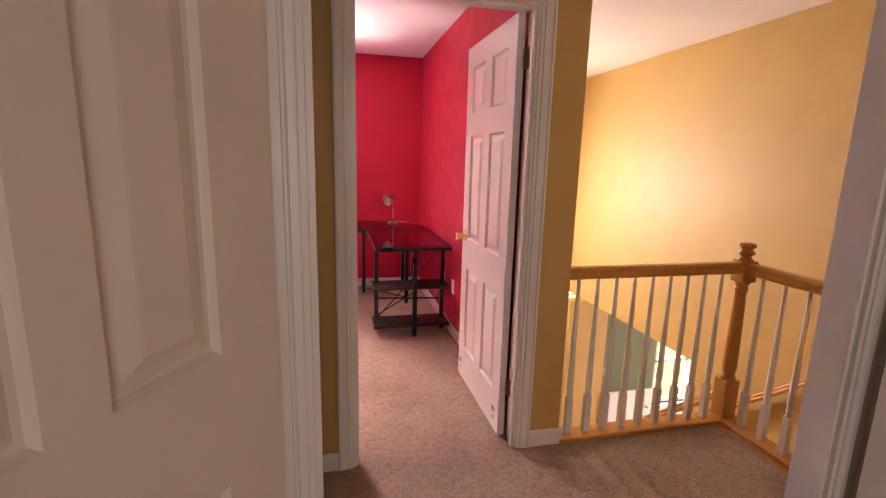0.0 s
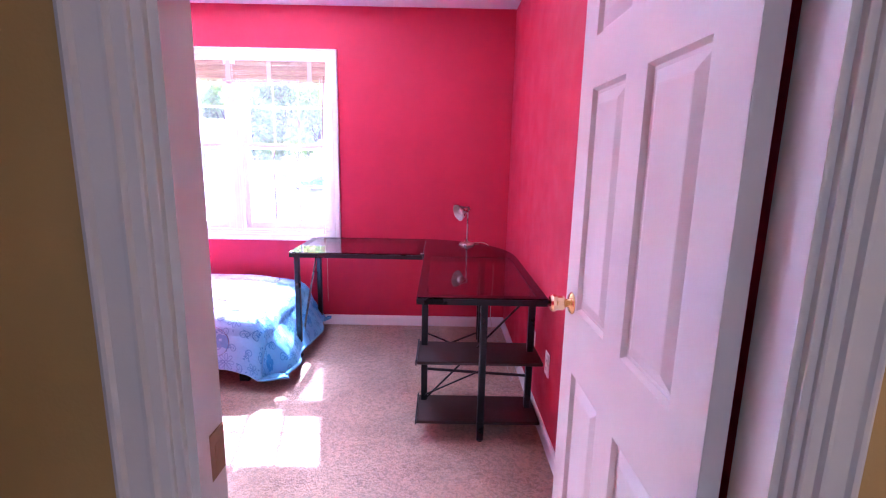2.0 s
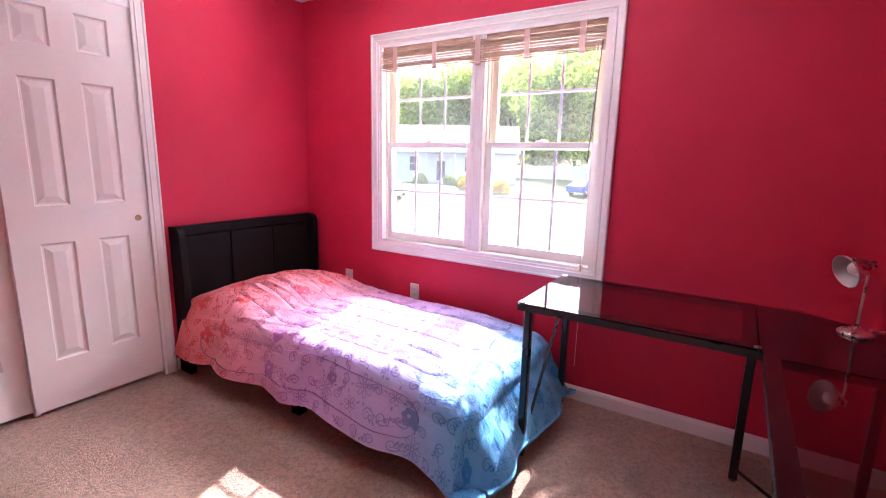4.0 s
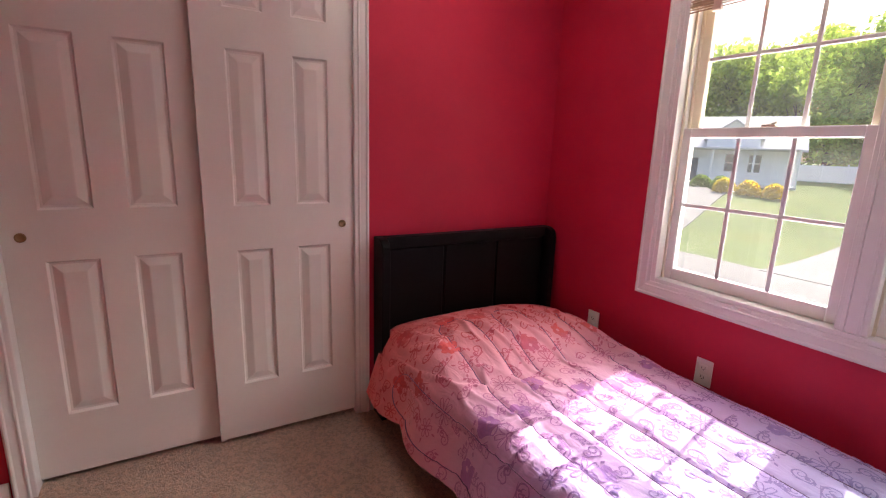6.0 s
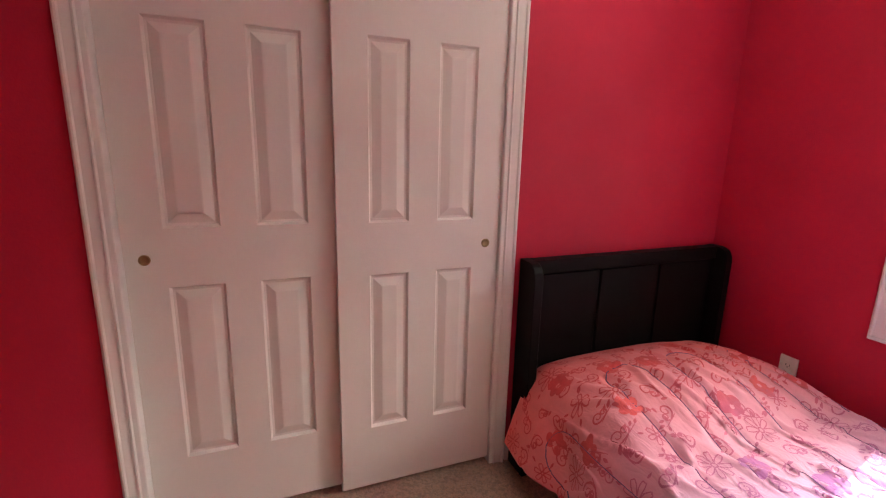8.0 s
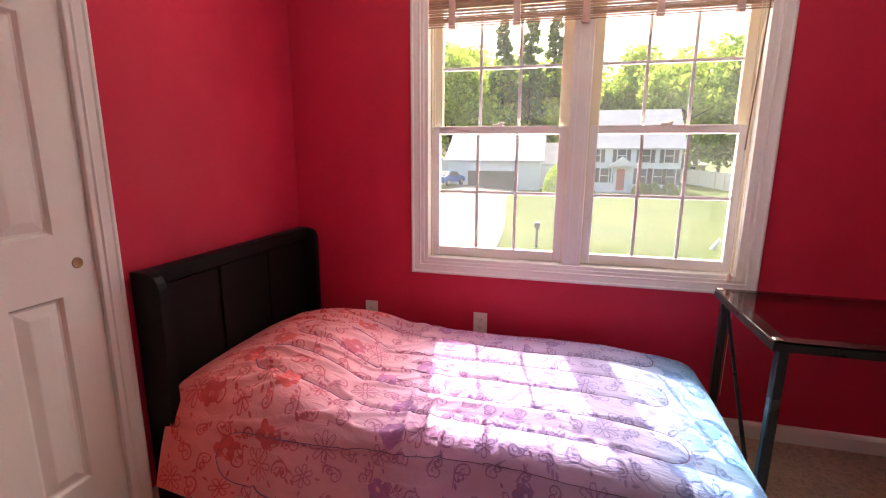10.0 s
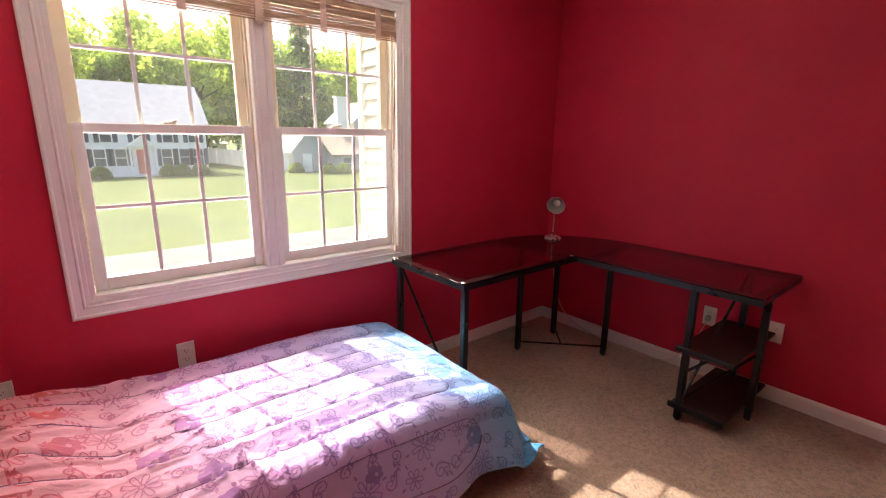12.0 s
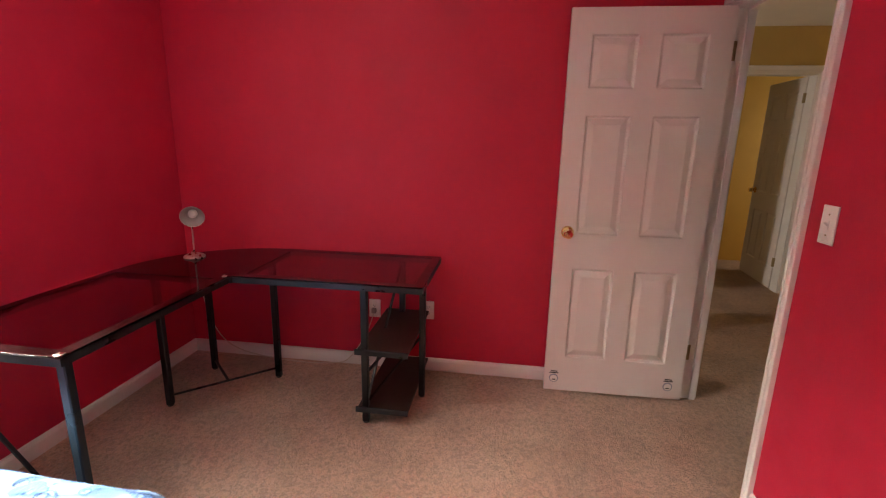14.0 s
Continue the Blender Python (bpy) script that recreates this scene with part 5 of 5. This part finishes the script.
ys = [0.172, 4] + [8 + 1.5 * k for k in range(36)] + [66, 75, 90, 120, 180, 300, 600]
bm = bmesh.new()
g = [[bm.verts.new((x, y, ground_z(x, y))) for y in ys] for x in xs]
for i in range(len(xs) - 1):
    for j in range(len(ys) - 1):
        bm.faces.new((g[i][j], g[i + 1][j], g[i + 1][j + 1], g[i][j + 1]))
structure("ground", bm, GRASS, "green suburban lawn rising gently from the street", "lawn", True)
structure("road", boxed(-300, 300, 8.5, 17.8, GZ - 0.12, GZ + 0.04), ASPHALT, "pale sunlit street in front of the house", "road")


def strip(name, line, width, label):
    """A paved strip that follows the ground along a line of (x, y)."""
    bm = bmesh.new()
    prev = None
    for k, (x, y) in enumerate(line):
        pair = [bm.verts.new((x + s * width / 2, y, max(ground_z(x + s * width / 2, y), GZ) + 0.06)) for s in (-1, 1)]
        if prev:
            bm.faces.new((prev[0], prev[1], pair[1], pair[0]))
        prev = pair
    r = bmesh.ops.extrude_face_region(bm, geom=bm.faces[:])
    bmesh.ops.translate(bm, vec=(0, 0, -0.12), verts=[v for v in r["geom"] if isinstance(v, bmesh.types.BMVert)])
    structure(name, bm, ASPHALT, label, "driveway")


strip("driveway", [(-7.8 - 2.2 * smooth01((y - 17) / 28), y) for y in np.linspace(17.5, 47, 30)], 5.6, "pale concrete driveway up to the garage")
strip("driveway_neighbour", [(-17.5 - 0.35 * (y - 17), y) for y in np.linspace(17.5, 40, 24)], 4.5, "pale concrete driveway beside the neighbour's lawn")


def house_window(parent, x, y, z, w, h, shutters=True):
    bm = boxed(x - w / 2 - 0.07, x + w / 2 + 0.07, y - 0.06, y - 0.005, z - 0.07, z + h + 0.09)
    o = part("window", bm, SIDING, parent)
    part("pane", boxed(x - w / 2, x + w / 2, y - 0.075, y - 0.061, z, z + h), FAR_GLASS, o)
    part("meeting_rail", boxed(x - w / 2, x + w / 2, y - 0.095, y - 0.076, z + h / 2 - 0.03, z + h / 2 + 0.03), SIDING, o)
    if shutters:
        for s in (-1, 1):
            c = x + s * (w / 2 + 0.28)
            part("shutter", boxed(c - 0.18, c + 0.18, y - 0.06, y - 0.004, z - 0.04, z + h + 0.04, 0.01, 1), SHUTTER, o)


def gable_roof(parent, x0, x1, y0, y1, eave, ridge, along, over=0.35, mat=None, thick=0.16):
    """Two sloping slabs; along 'x' or 'y' is the ridge's way."""
    bm = bmesh.new()
    if along == "x":
        ym = (y0 + y1) / 2
        dz = (ridge - eave) / (ym - y0) * over
        line = [(y0 - over, eave - dz), (ym, ridge), (y1 + over, eave - dz)]
        ends = (x0 - over, x1 + over)
        put = lambda e, s, z: (e, s, z)
    else:
        xm = (x0 + x1) / 2
        dz = (ridge - eave) / (xm - x0) * over
        line = [(x0 - over, eave - dz), (xm, ridge), (x1 + over, eave - dz)]
        ends = (y0 - over, y1 + over)
        put = lambda e, s, z: (s, e, z)
    prof = line + [(s, z + thick) for s, z in line[::-1]]
    rings = [[bm.verts.new(put(e, s, z)) for s, z in prof] for e in ends]
    for k in range(6):
        bm.faces.new((rings[0][k], rings[0][(k + 1) % 6], rings[1][(k + 1) % 6], rings[1][k]))
    for ring in rings:
        bm.faces.new((ring[0], ring[1], ring[4], ring[5]))
        bm.faces.new((ring[1], ring[2], ring[3], ring[4]))
    return part("roof", bm, mat or ROOF, parent, "pale shingled gable roof")


def house_body(parent, x0, x1, y0, y1, z0, eave, ridge, along, mat):
    bm = bmesh.new()
    if along == "x":
        ym = (y0 + y1) / 2
        prof = [(y0, z0), (y1, z0), (y1, eave), (ym, ridge), (y0, eave)]
        rings = [[bm.verts.new((e, s, z)) for s, z in prof] for e in (x0, x1)]
    else:
        xm = (x0 + x1) / 2
        prof = [(x0, z0), (x1, z0), (x1, eave), (xm, ridge), (x0, eave)]
        rings = [[bm.verts.new((s, e, z)) for s, z in prof] for e in (y0, y1)]
    for k in range(5):
        bm.faces.new((rings[0][k], rings[0][(k + 1) % 5], rings[1][(k + 1) % 5], rings[1][k]))
    bm.faces.new(rings[0])
    bm.faces.new(rings[1][::-1])
    return part("wall", bm, mat, parent)


# the white two-storey house across the street
ha = thing("house", pose(0, 0, 0), "white two-storey colonial house with a red front door", "house")
house_body(ha, -2.3, 8.6, 47.0, 55.0, -3.0, 2.15, 5.75, "x", SIDING)
gable_roof(ha, -2.3, 8.6, 47.0, 55.0, 2.15, 5.75, "x")
for x in (-1.3, 0.2, 1.7, 5.2, 6.6, 7.8):
    house_window(ha, x, 47.0, -1.45, 0.75, 1.45)
for x in (-1.2, 0.8, 3.2, 5.4, 7.5):
    house_window(ha, x, 47.0, 0.62, 0.75, 1.25)
part("front_door", boxed(2.86, 3.62, 46.95, 47.02, -2.15, -0.02, 0.02, 1), RED_DOOR, ha, "red panelled front door")
part("door_surround", boxed(2.62, 3.86, 46.97, 47.01, -2.2, 0.22), SIDING, ha)
bm = bmesh.new()
pts = [(2.1, 0.25), (4.4, 0.25), (3.25, 1.15)]
r0 = [bm.verts.new((x, 45.9, z)) for x, z in pts]
r1 = [bm.verts.new((x, 47.0, z)) for x, z in pts]
for k in range(3):
    bm.faces.new((r0[k], r0[(k + 1) % 3], r1[(k + 1) % 3], r1[k]))
bm.faces.new(r0)
bm.faces.new(r1[::-1])
part("porch_roof", bm, SIDING, ha, "white pedimented porch roof")
for x in (2.3, 4.2):
    part("porch_post", boxed(x - 0.07, x + 0.07, 45.95, 46.09, -2.3, 0.25, 0.01, 1), SIDING, ha)
part("porch_floor", boxed(-0.6, 4.5, 45.8, 47.0, -2.6, -2.25, 0.02, 1), GREY_SIDING, ha)
rail = part("porch_rail", boxed(-0.5, 2.2, 45.9, 45.98, -1.42, -1.34), SIDING, ha)
for k in range(18):
    x = -0.45 + k * 0.155
    part("picket", boxed(x - 0.02, x + 0.02, 45.92, 45.96, -2.25, -1.42), SIDING, rail)
house_body(ha, -14.2, -4.6, 46.4, 54.0, -3.0, 0.75, 3.2, "x", SIDING)
gable_roof(ha, -14.2, -4.6, 46.4, 54.0, 0.75, 3.2, "x")
house_body(ha, -4.6, -2.3, 48.5, 54.0, -3.0, 0.2, 2.4, "x", SIDING)
gable_roof(ha, -4.5, -2.1, 48.5, 54.0, 0.2, 2.4, "x", 0.05)
# The wall is solid here: a dark panel paints the garage's shade.
x = -12.0
g = part("garage_opening", boxed(x, x + 5.2, 46.33, 46.41, -2.6, -0.4), GARAGE_SHADE, ha, "dark panel standing in for the shaded open garage bay")
part("garage_head", boxed(x - 0.1, x + 5.3, 46.28, 46.40, -0.4, -0.15), SIDING, g)

# the ranch house on the rise
hc = thing("house", pose(-27.2, 41.0, 0, 0, 0, 28), "white ranch house with a porch and grey roof", "house")
house_body(hc, -6.5, 6.5, 0.0, 7.5, -1.6, 2.3, 5.0, "x", SIDING)
gable_roof(hc, -6.5, 6.5, 0.0, 7.5, 2.3, 5.0, "x", 0.5)
house_body(hc, -0.5, 3.6, -0.3, 3.5, 2.0, 3.0, 4.5, "y", SIDING)
gable_roof(hc, -0.5, 3.6, -0.3, 3.5, 3.0, 4.5, "y", 0.3)
for x in (-4.4, 1.6, 3.4):
    house_window(hc, x, 0.0, 0.1, 0.9, 1.5, False)
part("front_door", boxed(-1.9, -1.0, -0.05, 0.02, -0.9, 1.2, 0.02, 1), SHUTTER, hc, "slate blue front door")
part("porch_roof", boxed(-3.0, 6.5, -2.0, 0.0, 2.02, 2.16, 0.02, 1), ROOF, hc)
part("porch_floor", boxed(-3.0, 6.5, -2.0, 0.0, -1.5, -0.95, 0.02, 1), GREY_SIDING, hc)
for x in (-2.9, 0.2, 3.3, 6.4):
    part("porch_post", boxed(x - 0.08, x + 0.08, -1.95, -1.79, -0.95, 2.02, 0.01, 1), SIDING, hc)
rail = part("porch_rail", boxed(0.3, 6.3, -1.92, -1.84, -0.15, -0.07), SIDING, hc)
for k in range(30):
    part("picket", boxed(0.35 + k * 0.2, 0.39 + k * 0.2, -1.9, -1.86, -0.95, -0.15), SIDING, rail)

# the grey house at the bend
hb = thing("house", pose(0, 0, 0), "grey gabled house with a white chimney", "house")
house_body(hb, 15.8, 19.5, 44.0, 52.0, -2.9, -0.1, 2.0, "y", GREY_SIDING)
gable_roof(hb, 15.8, 19.5, 44.0, 52.0, -0.1, 2.0, "y", 0.3, ROOF)
house_body(hb, 19.5, 30.0, 42.5, 51.0, -2.9, -0.5, 1.7, "x", GREY_SIDING)
gable_roof(hb, 19.5, 30.0, 42.5, 51.0, -0.5, 1.7, "x", 0.4, wood("tan_shingles", (0.30, 0.24, 0.18), (0.44, 0.36, 0.29), 0.9))
house_window(hb, 17.4, 44.0, -2.0, 1.0, 1.1, False)
house_window(hb, 21.0, 42.5, -2.0, 0.9, 1.1, False)
part("chimney", boxed(22.0, 23.3, 46.2, 47.0, 0.5, 5.4, 0.03, 1), SIDING, hb)
part("chimney_cap", boxed(21.9, 23.4, 46.1, 47.1, 5.4, 5.55, 0.02, 1), SIDING, hb)
house_body(hb, 25.0, 30.0, 48.0, 55.0, -2.9, 3.0, 5.2, "y", GREY_SIDING)
gable_roof(hb, 25.0, 30.0, 48.0, 55.0, 3.0, 5.2, "y", 0.3)
shed = thing("shed", pose(0, 0, 0), "small grey shed far behind the fence", "shed")
house_body(shed, 14.5, 22.0, 90.0, 95.0, -3.0, -0.3, 1.3, "x", GREY_SIDING)
gable_roof(shed, 14.5, 22.0, 90.0, 95.0, -0.3, 1.3, "x", 0.3)
for x in (17.0, 20.0):
    house_window(shed, x, 90.0, -1.7, 0.9, 1.0, False)


def fence(line, height, label):
    f = thing("fence", pose(0, 0, 0), label, "fence")
    for (xa, ya), (xb, yb) in zip(line, line[1:]):
        n = max(1, round(math.hypot(xb - xa, yb - ya) / 2.4))
        for k in range(n):
            p0 = Vector((xa + (xb - xa) * k / n, ya + (yb - ya) * k / n, 0))
            p1 = Vector((xa + (xb - xa) * (k + 1) / n, ya + (yb - ya) * (k + 1) / n, 0))
            p0.z, p1.z = ground_z(p0.x, p0.y), ground_z(p1.x, p1.y)
            d = (p1 - p0)
            m = Matrix.Translation((p0 + p1) / 2 + Vector((0, 0, height / 2 + 0.05))) @ pose(0, 0, 0, 0, 0, math.degrees(math.atan2(d.y, d.x)))
            bm = bmesh.new()
            bmesh.ops.create_cube(bm, size=1.0, matrix=m @ Matrix.Diagonal((Vector((d.x, d.y)).length - 0.1, 0.05, height, 1)))
            bmesh.ops.create_cube(bm, size=1.0, matrix=m @ Matrix.Translation((0, 0, height / 2)) @ Matrix.Diagonal((Vector((d.x, d.y)).length - 0.1, 0.08, 0.1, 1)))
            part("panel", bm, SIDING, f)
            part("post", boxed(p0.x - 0.07, p0.x + 0.07, p0.y - 0.07, p0.y + 0.07, p0.z - 0.2, p0.z + height + 0.25, 0.015, 1), SIDING, f)


fence([(9.5, 88), (11.5, 74), (13.6, 60), (14.0, 52), (15.2, 46), (17.5, 43.2)], 1.75, "white vinyl fence curving up the lawn")
fence([(-34, 62), (-22, 62), (-14.6, 58)], 1.8, "white vinyl fence behind the lots")


# cars
def car(x, y, turn, paint_mat, label):
    z = ground_z(x, y) + 0.08
    c = thing("car", pose(x, y, z, 0, 0, turn), label, "car")
    side = [(-2.2, 0.35), (2.2, 0.35), (2.25, 0.7), (1.95, 0.88), (1.0, 0.95), (0.45, 1.40), (-0.95, 1.42), (-1.6, 1.0), (-2.2, 0.92)]
    bm = bmesh.new()
    rings = [[bm.verts.new((px, w * (0.86 if pz > 1.2 else 1.0), pz)) for px, pz in side] for w in (-0.88, 0.88)]
    n = len(side)
    for k in range(n):
        bm.faces.new((rings[0][k], rings[0][(k + 1) % n], rings[1][(k + 1) % n], rings[1][k]))
    bm.faces.new(rings[0])
    bm.faces.new(rings[1][::-1])
    bmesh.ops.bevel(bm, geom=bm.edges[:], offset=0.06, segments=2, affect="EDGES")
    part("body", bm, paint_mat, c, smooth=False)
    for s in (-1, 1):
        part("window", slab_side([(0.85, 0.98), (0.42, 1.33), (-0.88, 1.35), (-1.4, 1.02)], s * 0.86), FAR_GLASS, c)
    bm = bar(bmesh.new(), (0.98, 0, 0.99), (0.52, 0, 1.37), 1.4, 0.05)
    part("windscreen", bm, FAR_GLASS, c)
    bm = bar(bmesh.new(), (-1.58, 0, 1.05), (-1.02, 0, 1.40), 1.4, 0.05)
    part("rear_window", bm, FAR_GLASS, c)
    for px in (-1.35, 1.4):
        for s in (-1, 1):
            w = part("wheel", lathe(bmesh.new(), [(0.2, -0.1), (0.31, -0.1), (0.33, -0.06), (0.33, 0.06), (0.31, 0.1), (0.2, 0.1)], 20, pose(px, s * 0.80, 0.33, 90)), DARK_HOLE, c)
            part("rim", lathe(bmesh.new(), [(0.05, -0.105), (0.19, -0.102), (0.19, 0.102), (0.05, 0.105)], 14, pose(px, s * 0.80, 0.33, 90)), NICKEL, w)
    for s in (-1, 1):
        part("headlight", boxed(2.17, 2.25, s * 0.62 - 0.16, s * 0.62 + 0.16, 0.66, 0.80, 0.02, 1), FAR_GLASS, c)


def slab_side(pts, y):
    bm = bmesh.new()
    a = [bm.verts.new((x, y - 0.02, z)) for x, z in pts]
    b = [bm.verts.new((x, y + 0.02, z)) for x, z in pts]
    for k in range(len(pts)):
        j = (k + 1) % len(pts)
        bm.faces.new((a[k], a[j], b[j], b[k]))
    bm.faces.new(a)
    bm.faces.new(b[::-1])
    return bm


car(-13.4, 43.0, 75, paint("blue_car_paint", (0.03, 0.12, 0.42), 0.25, 0.03, 0.0), "blue saloon car parked on the pale driveway")
car(-24.5, 27.0, 120, paint("white_car_paint", (0.72, 0.72, 0.70), 0.25, 0.03, 0.0), "white car parked at the kerb")

mb = thing("mailbox", pose(-3.25, 19.4, GZ), "dark mailbox on a post at the lawn's edge", "mailbox")
part("post", boxed(-0.06, 0.06, -0.06, 0.06, 0, 0.95, 0.01, 1), SHUTTER, mb)
part("box", boxed(-0.12, 0.12, -0.3, 0.25, 0.95, 1.2, 0.05, 3), SHUTTER, mb)
ub = thing("utility_box", pose(5.9, 22.5, ground_z(5.9, 22.5)), "small white utility pedestal on the lawn", "utility box")
part("pedestal", boxed(-0.15, 0.15, -0.15, 0.15, -0.1, 0.85, 0.04, 2), SIDING, ub)
hyd = thing("hydrant", pose(4.6, 21.2, ground_z(4.6, 21.2)), "small pale pipe leaning on the lawn", "standpipe")
part("pipe", rod(bmesh.new(), (0, 0, -0.05), (0.35, 0, 0.5), 0.09, 10), SIDING, hyd)


# trees and shrubs
def leaves(rng, n, size, shape):
    """n small bent leaf clumps placed by shape()."""
    verts, faces = [], []
    for _ in range(n):
        c, s = shape(), size * rng.uniform(0.6, 1.4)
        a = Vector((rng.gauss(0, 1), rng.gauss(0, 1), rng.gauss(0, 1))).normalized()
        b = a.cross(Vector((rng.gauss(0, 1), rng.gauss(0, 1), rng.gauss(0, 1)))).normalized()
        k = len(verts)
        up = a.cross(b) * s * 0.25
        verts += [c - a * s, c + b * s * 0.7 + up, c + a * s, c - b * s * 0.7 + up]
        faces += [(k, k + 1, k + 2), (k, k + 2, k + 3)]
    return verts, faces


def mesh_of(name, verts, faces, mat):
    me = bpy.data.meshes.new(name)
    me.from_pydata([tuple(v) for v in verts], [], faces)
    me.materials.append(mat)
    return me


def make_tree(seed, h, r, n, size):
    rng = random.Random(seed)
    t = thing("tree", pose(0, 0, 0), "tall leafy spring tree at the wood's edge", "tree", "trees behind the houses")
    bm = rod(bmesh.new(), (0, 0, -0.5), (0.1, 0, h * 0.55), 0.28, 8, 0.15)
    tips = []
    for k in range(24):
        a, z0 = rng.uniform(0, 6.28), h * rng.uniform(0.06, 0.58)
        tip = Vector((math.cos(a) * r * rng.uniform(0.3, 0.85), math.sin(a) * r * rng.uniform(0.3, 0.85), z0 + h * rng.uniform(0.08, 0.38)))
        rod(bm, (0.05, 0, z0), tip, 0.09, 6, 0.03)
        tips.append(tip)
    tips += [Vector((0, 0, h * 0.9)), Vector((0.6, 0.3, h * 0.8))]
    part("trunk", bm, BARK, t)

    def spot():
        c = rng.choice(tips)
        d = Vector((rng.gauss(0, 1), rng.gauss(0, 1), rng.gauss(0, 1))).normalized() * (rng.random() ** 0.45)
        return c + Vector((d.x * r * 0.42, d.y * r * 0.42, d.z * h * 0.13))
    ob = new("crown", mesh_of("crown", *leaves(rng, n, size, spot), LEAF))
    ob.parent = t
    return t


def make_conifer(seed, h, r, n, size):
    rng = random.Random(seed)
    t = thing("pine_tree", pose(0, 0, 0), "tall dark pine among the leafy trees", "tree", "pines behind the houses")
    part("trunk", rod(bmesh.new(), (0, 0, -0.5), (0, 0, h), 0.3, 8, 0.05), BARK, t)

    limbs = []
    for k in range(110):
        z = 0.10 + 0.88 * k / 110 + rng.uniform(-0.01, 0.01)
        limbs.append((z, rng.uniform(0, 6.28), r * (1.06 - z) ** 0.8 * rng.uniform(0.55, 1.1)))

    def spot():
        z, a, reach = rng.choice(limbs)
        f = rng.random() ** 0.6
        a += rng.gauss(0, 0.16)
        return Vector((math.cos(a) * reach * f, math.sin(a) * reach * f, h * z - reach * f * f * 0.22 + rng.gauss(0, 0.18)))
    ob = new("crown", mesh_of("crown", *leaves(rng, n, size, spot), NEEDLE))
    ob.parent = t
    return t


rng = random.Random(11)
kinds = [make_tree(s, hh, rr, 5200, 0.36) for s, hh, rr in ((1, 18, 5.2), (2, 20, 5.8), (3, 15.5, 5.0), (4, 17, 6.0))]
first = [True] * 4
x = -92.0
while x < 78:
    for row, y0 in enumerate((70, 80)):
        k = rng.randrange(4)
        yy = y0 + rng.uniform(-4, 4) + (8 if -2 < x < 10 and row == 0 else 0)
        m = pose(x + rng.uniform(-2, 2), yy, ground_z(x, yy) - 0.3 + row * 1.2, 0, 0, rng.uniform(0, 360))
        if first[k]:
            first[k] = False
            kinds[k].matrix_world = m
        else:
            copy_thing(kinds[k], m)
    x += rng.uniform(5.0, 7.0)
pine = make_conifer(7, 23, 4.6, 5200, 0.30)
pine.matrix_world = pose(-7.5, 66, ground_z(-7, 66))
for px, py in ((-4.2, 69), (-11.5, 68), (26, 64)):
    copy_thing(pine, pose(px, py, ground_z(px, py), 0, 0, px * 40))


def make_shrub(name, seed, r, h, n, mat, label, group):
    rng = random.Random(seed)
    t = thing(name, pose(0, 0, 0), label, "shrub", group)
    bm = bmesh.new()
    for k in range(6):
        a = k * 1.05
        rod(bm, (0, 0, -0.1), (math.cos(a) * r * 0.6, math.sin(a) * r * 0.6, h * 0.6), 0.03, 5, 0.01)
    part("stems", bm, BARK, t)

    def spot():
        d = Vector((rng.gauss(0, 1), rng.gauss(0, 1), abs(rng.gauss(0, 1)))).normalized() * rng.uniform(0.6, 1.0) ** 0.5
        return Vector((d.x * r, d.y * r, 0.05 + d.z * h * (0.9 + 0.2 * rng.random())))
    ob = new("foliage", mesh_of("foliage", *leaves(rng, n, 0.09, spot), mat))
    ob.parent = t
    return t


golden = make_shrub("golden_shrub", 21, 0.8, 1.0, 1200, YELLOW_BUSH, "rounded golden shrub on the neighbour's lawn", "golden shrubs")
spots = [(-21.2, 33.2), (-19.7, 33.6), (-18.3, 34.2)]
golden.matrix_world = pose(*spots[0], ground_z(*spots[0]))
for s in spots[1:]:
    copy_thing(golden, pose(*s, ground_z(*s), 0, 0, s[0] * 30))
green = make_shrub("green_shrub", 22, 0.8, 0.95, 1200, SHRUB, "rounded green shrub beside a house", "green shrubs")
spots = [(-22.5, 35.0), (-24.5, 35.6), (-28.5, 36.5), (0.0, 45.3), (5.0, 45.6), (6.0, 45.4), (7.4, 45.0), (18.2, 41.0), (19.6, 40.6), (15.9, 43.6)]
green.matrix_world = pose(*spots[0], ground_z(*spots[0]))
for s in spots[1:]:
    copy_thing(green, pose(*s, ground_z(*s), 0, 0, s[0] * 30))
big = make_shrub("young_tree", 23, 1.5, 2.7, 2200, LEAF, "round bright green young tree before the white house", "young trees")
big.matrix_world = pose(-2.6, 43.0, ground_z(-2.6, 43))

# the sided return of this house beside the window
sd = tagged(new("wall_siding"), "white lap siding on the house's own return wall, darkened in colour", "siding", kind="structure")
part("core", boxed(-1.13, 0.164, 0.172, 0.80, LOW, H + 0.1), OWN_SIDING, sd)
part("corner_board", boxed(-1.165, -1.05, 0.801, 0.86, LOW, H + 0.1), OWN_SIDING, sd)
lap = bmesh.new()
prof = [(0.0, 0.0), (-0.030, 0.0), (-0.005, 0.112), (0.0, 0.112)]
ring = [[lap.verts.new((px, y, pz)) for px, pz in prof] for y in (0.174, 0.80)]
for k in range(4):
    lap.faces.new((ring[0][k], ring[0][(k + 1) % 4], ring[1][(k + 1) % 4], ring[1][k]))
lap.faces.new(ring[0])
lap.faces.new(ring[1][::-1])
bmesh.ops.recalc_face_normals(lap, faces=lap.faces)
lap_mesh = bpy.data.meshes.new("board")
lap.to_mesh(lap_mesh)
lap.free()
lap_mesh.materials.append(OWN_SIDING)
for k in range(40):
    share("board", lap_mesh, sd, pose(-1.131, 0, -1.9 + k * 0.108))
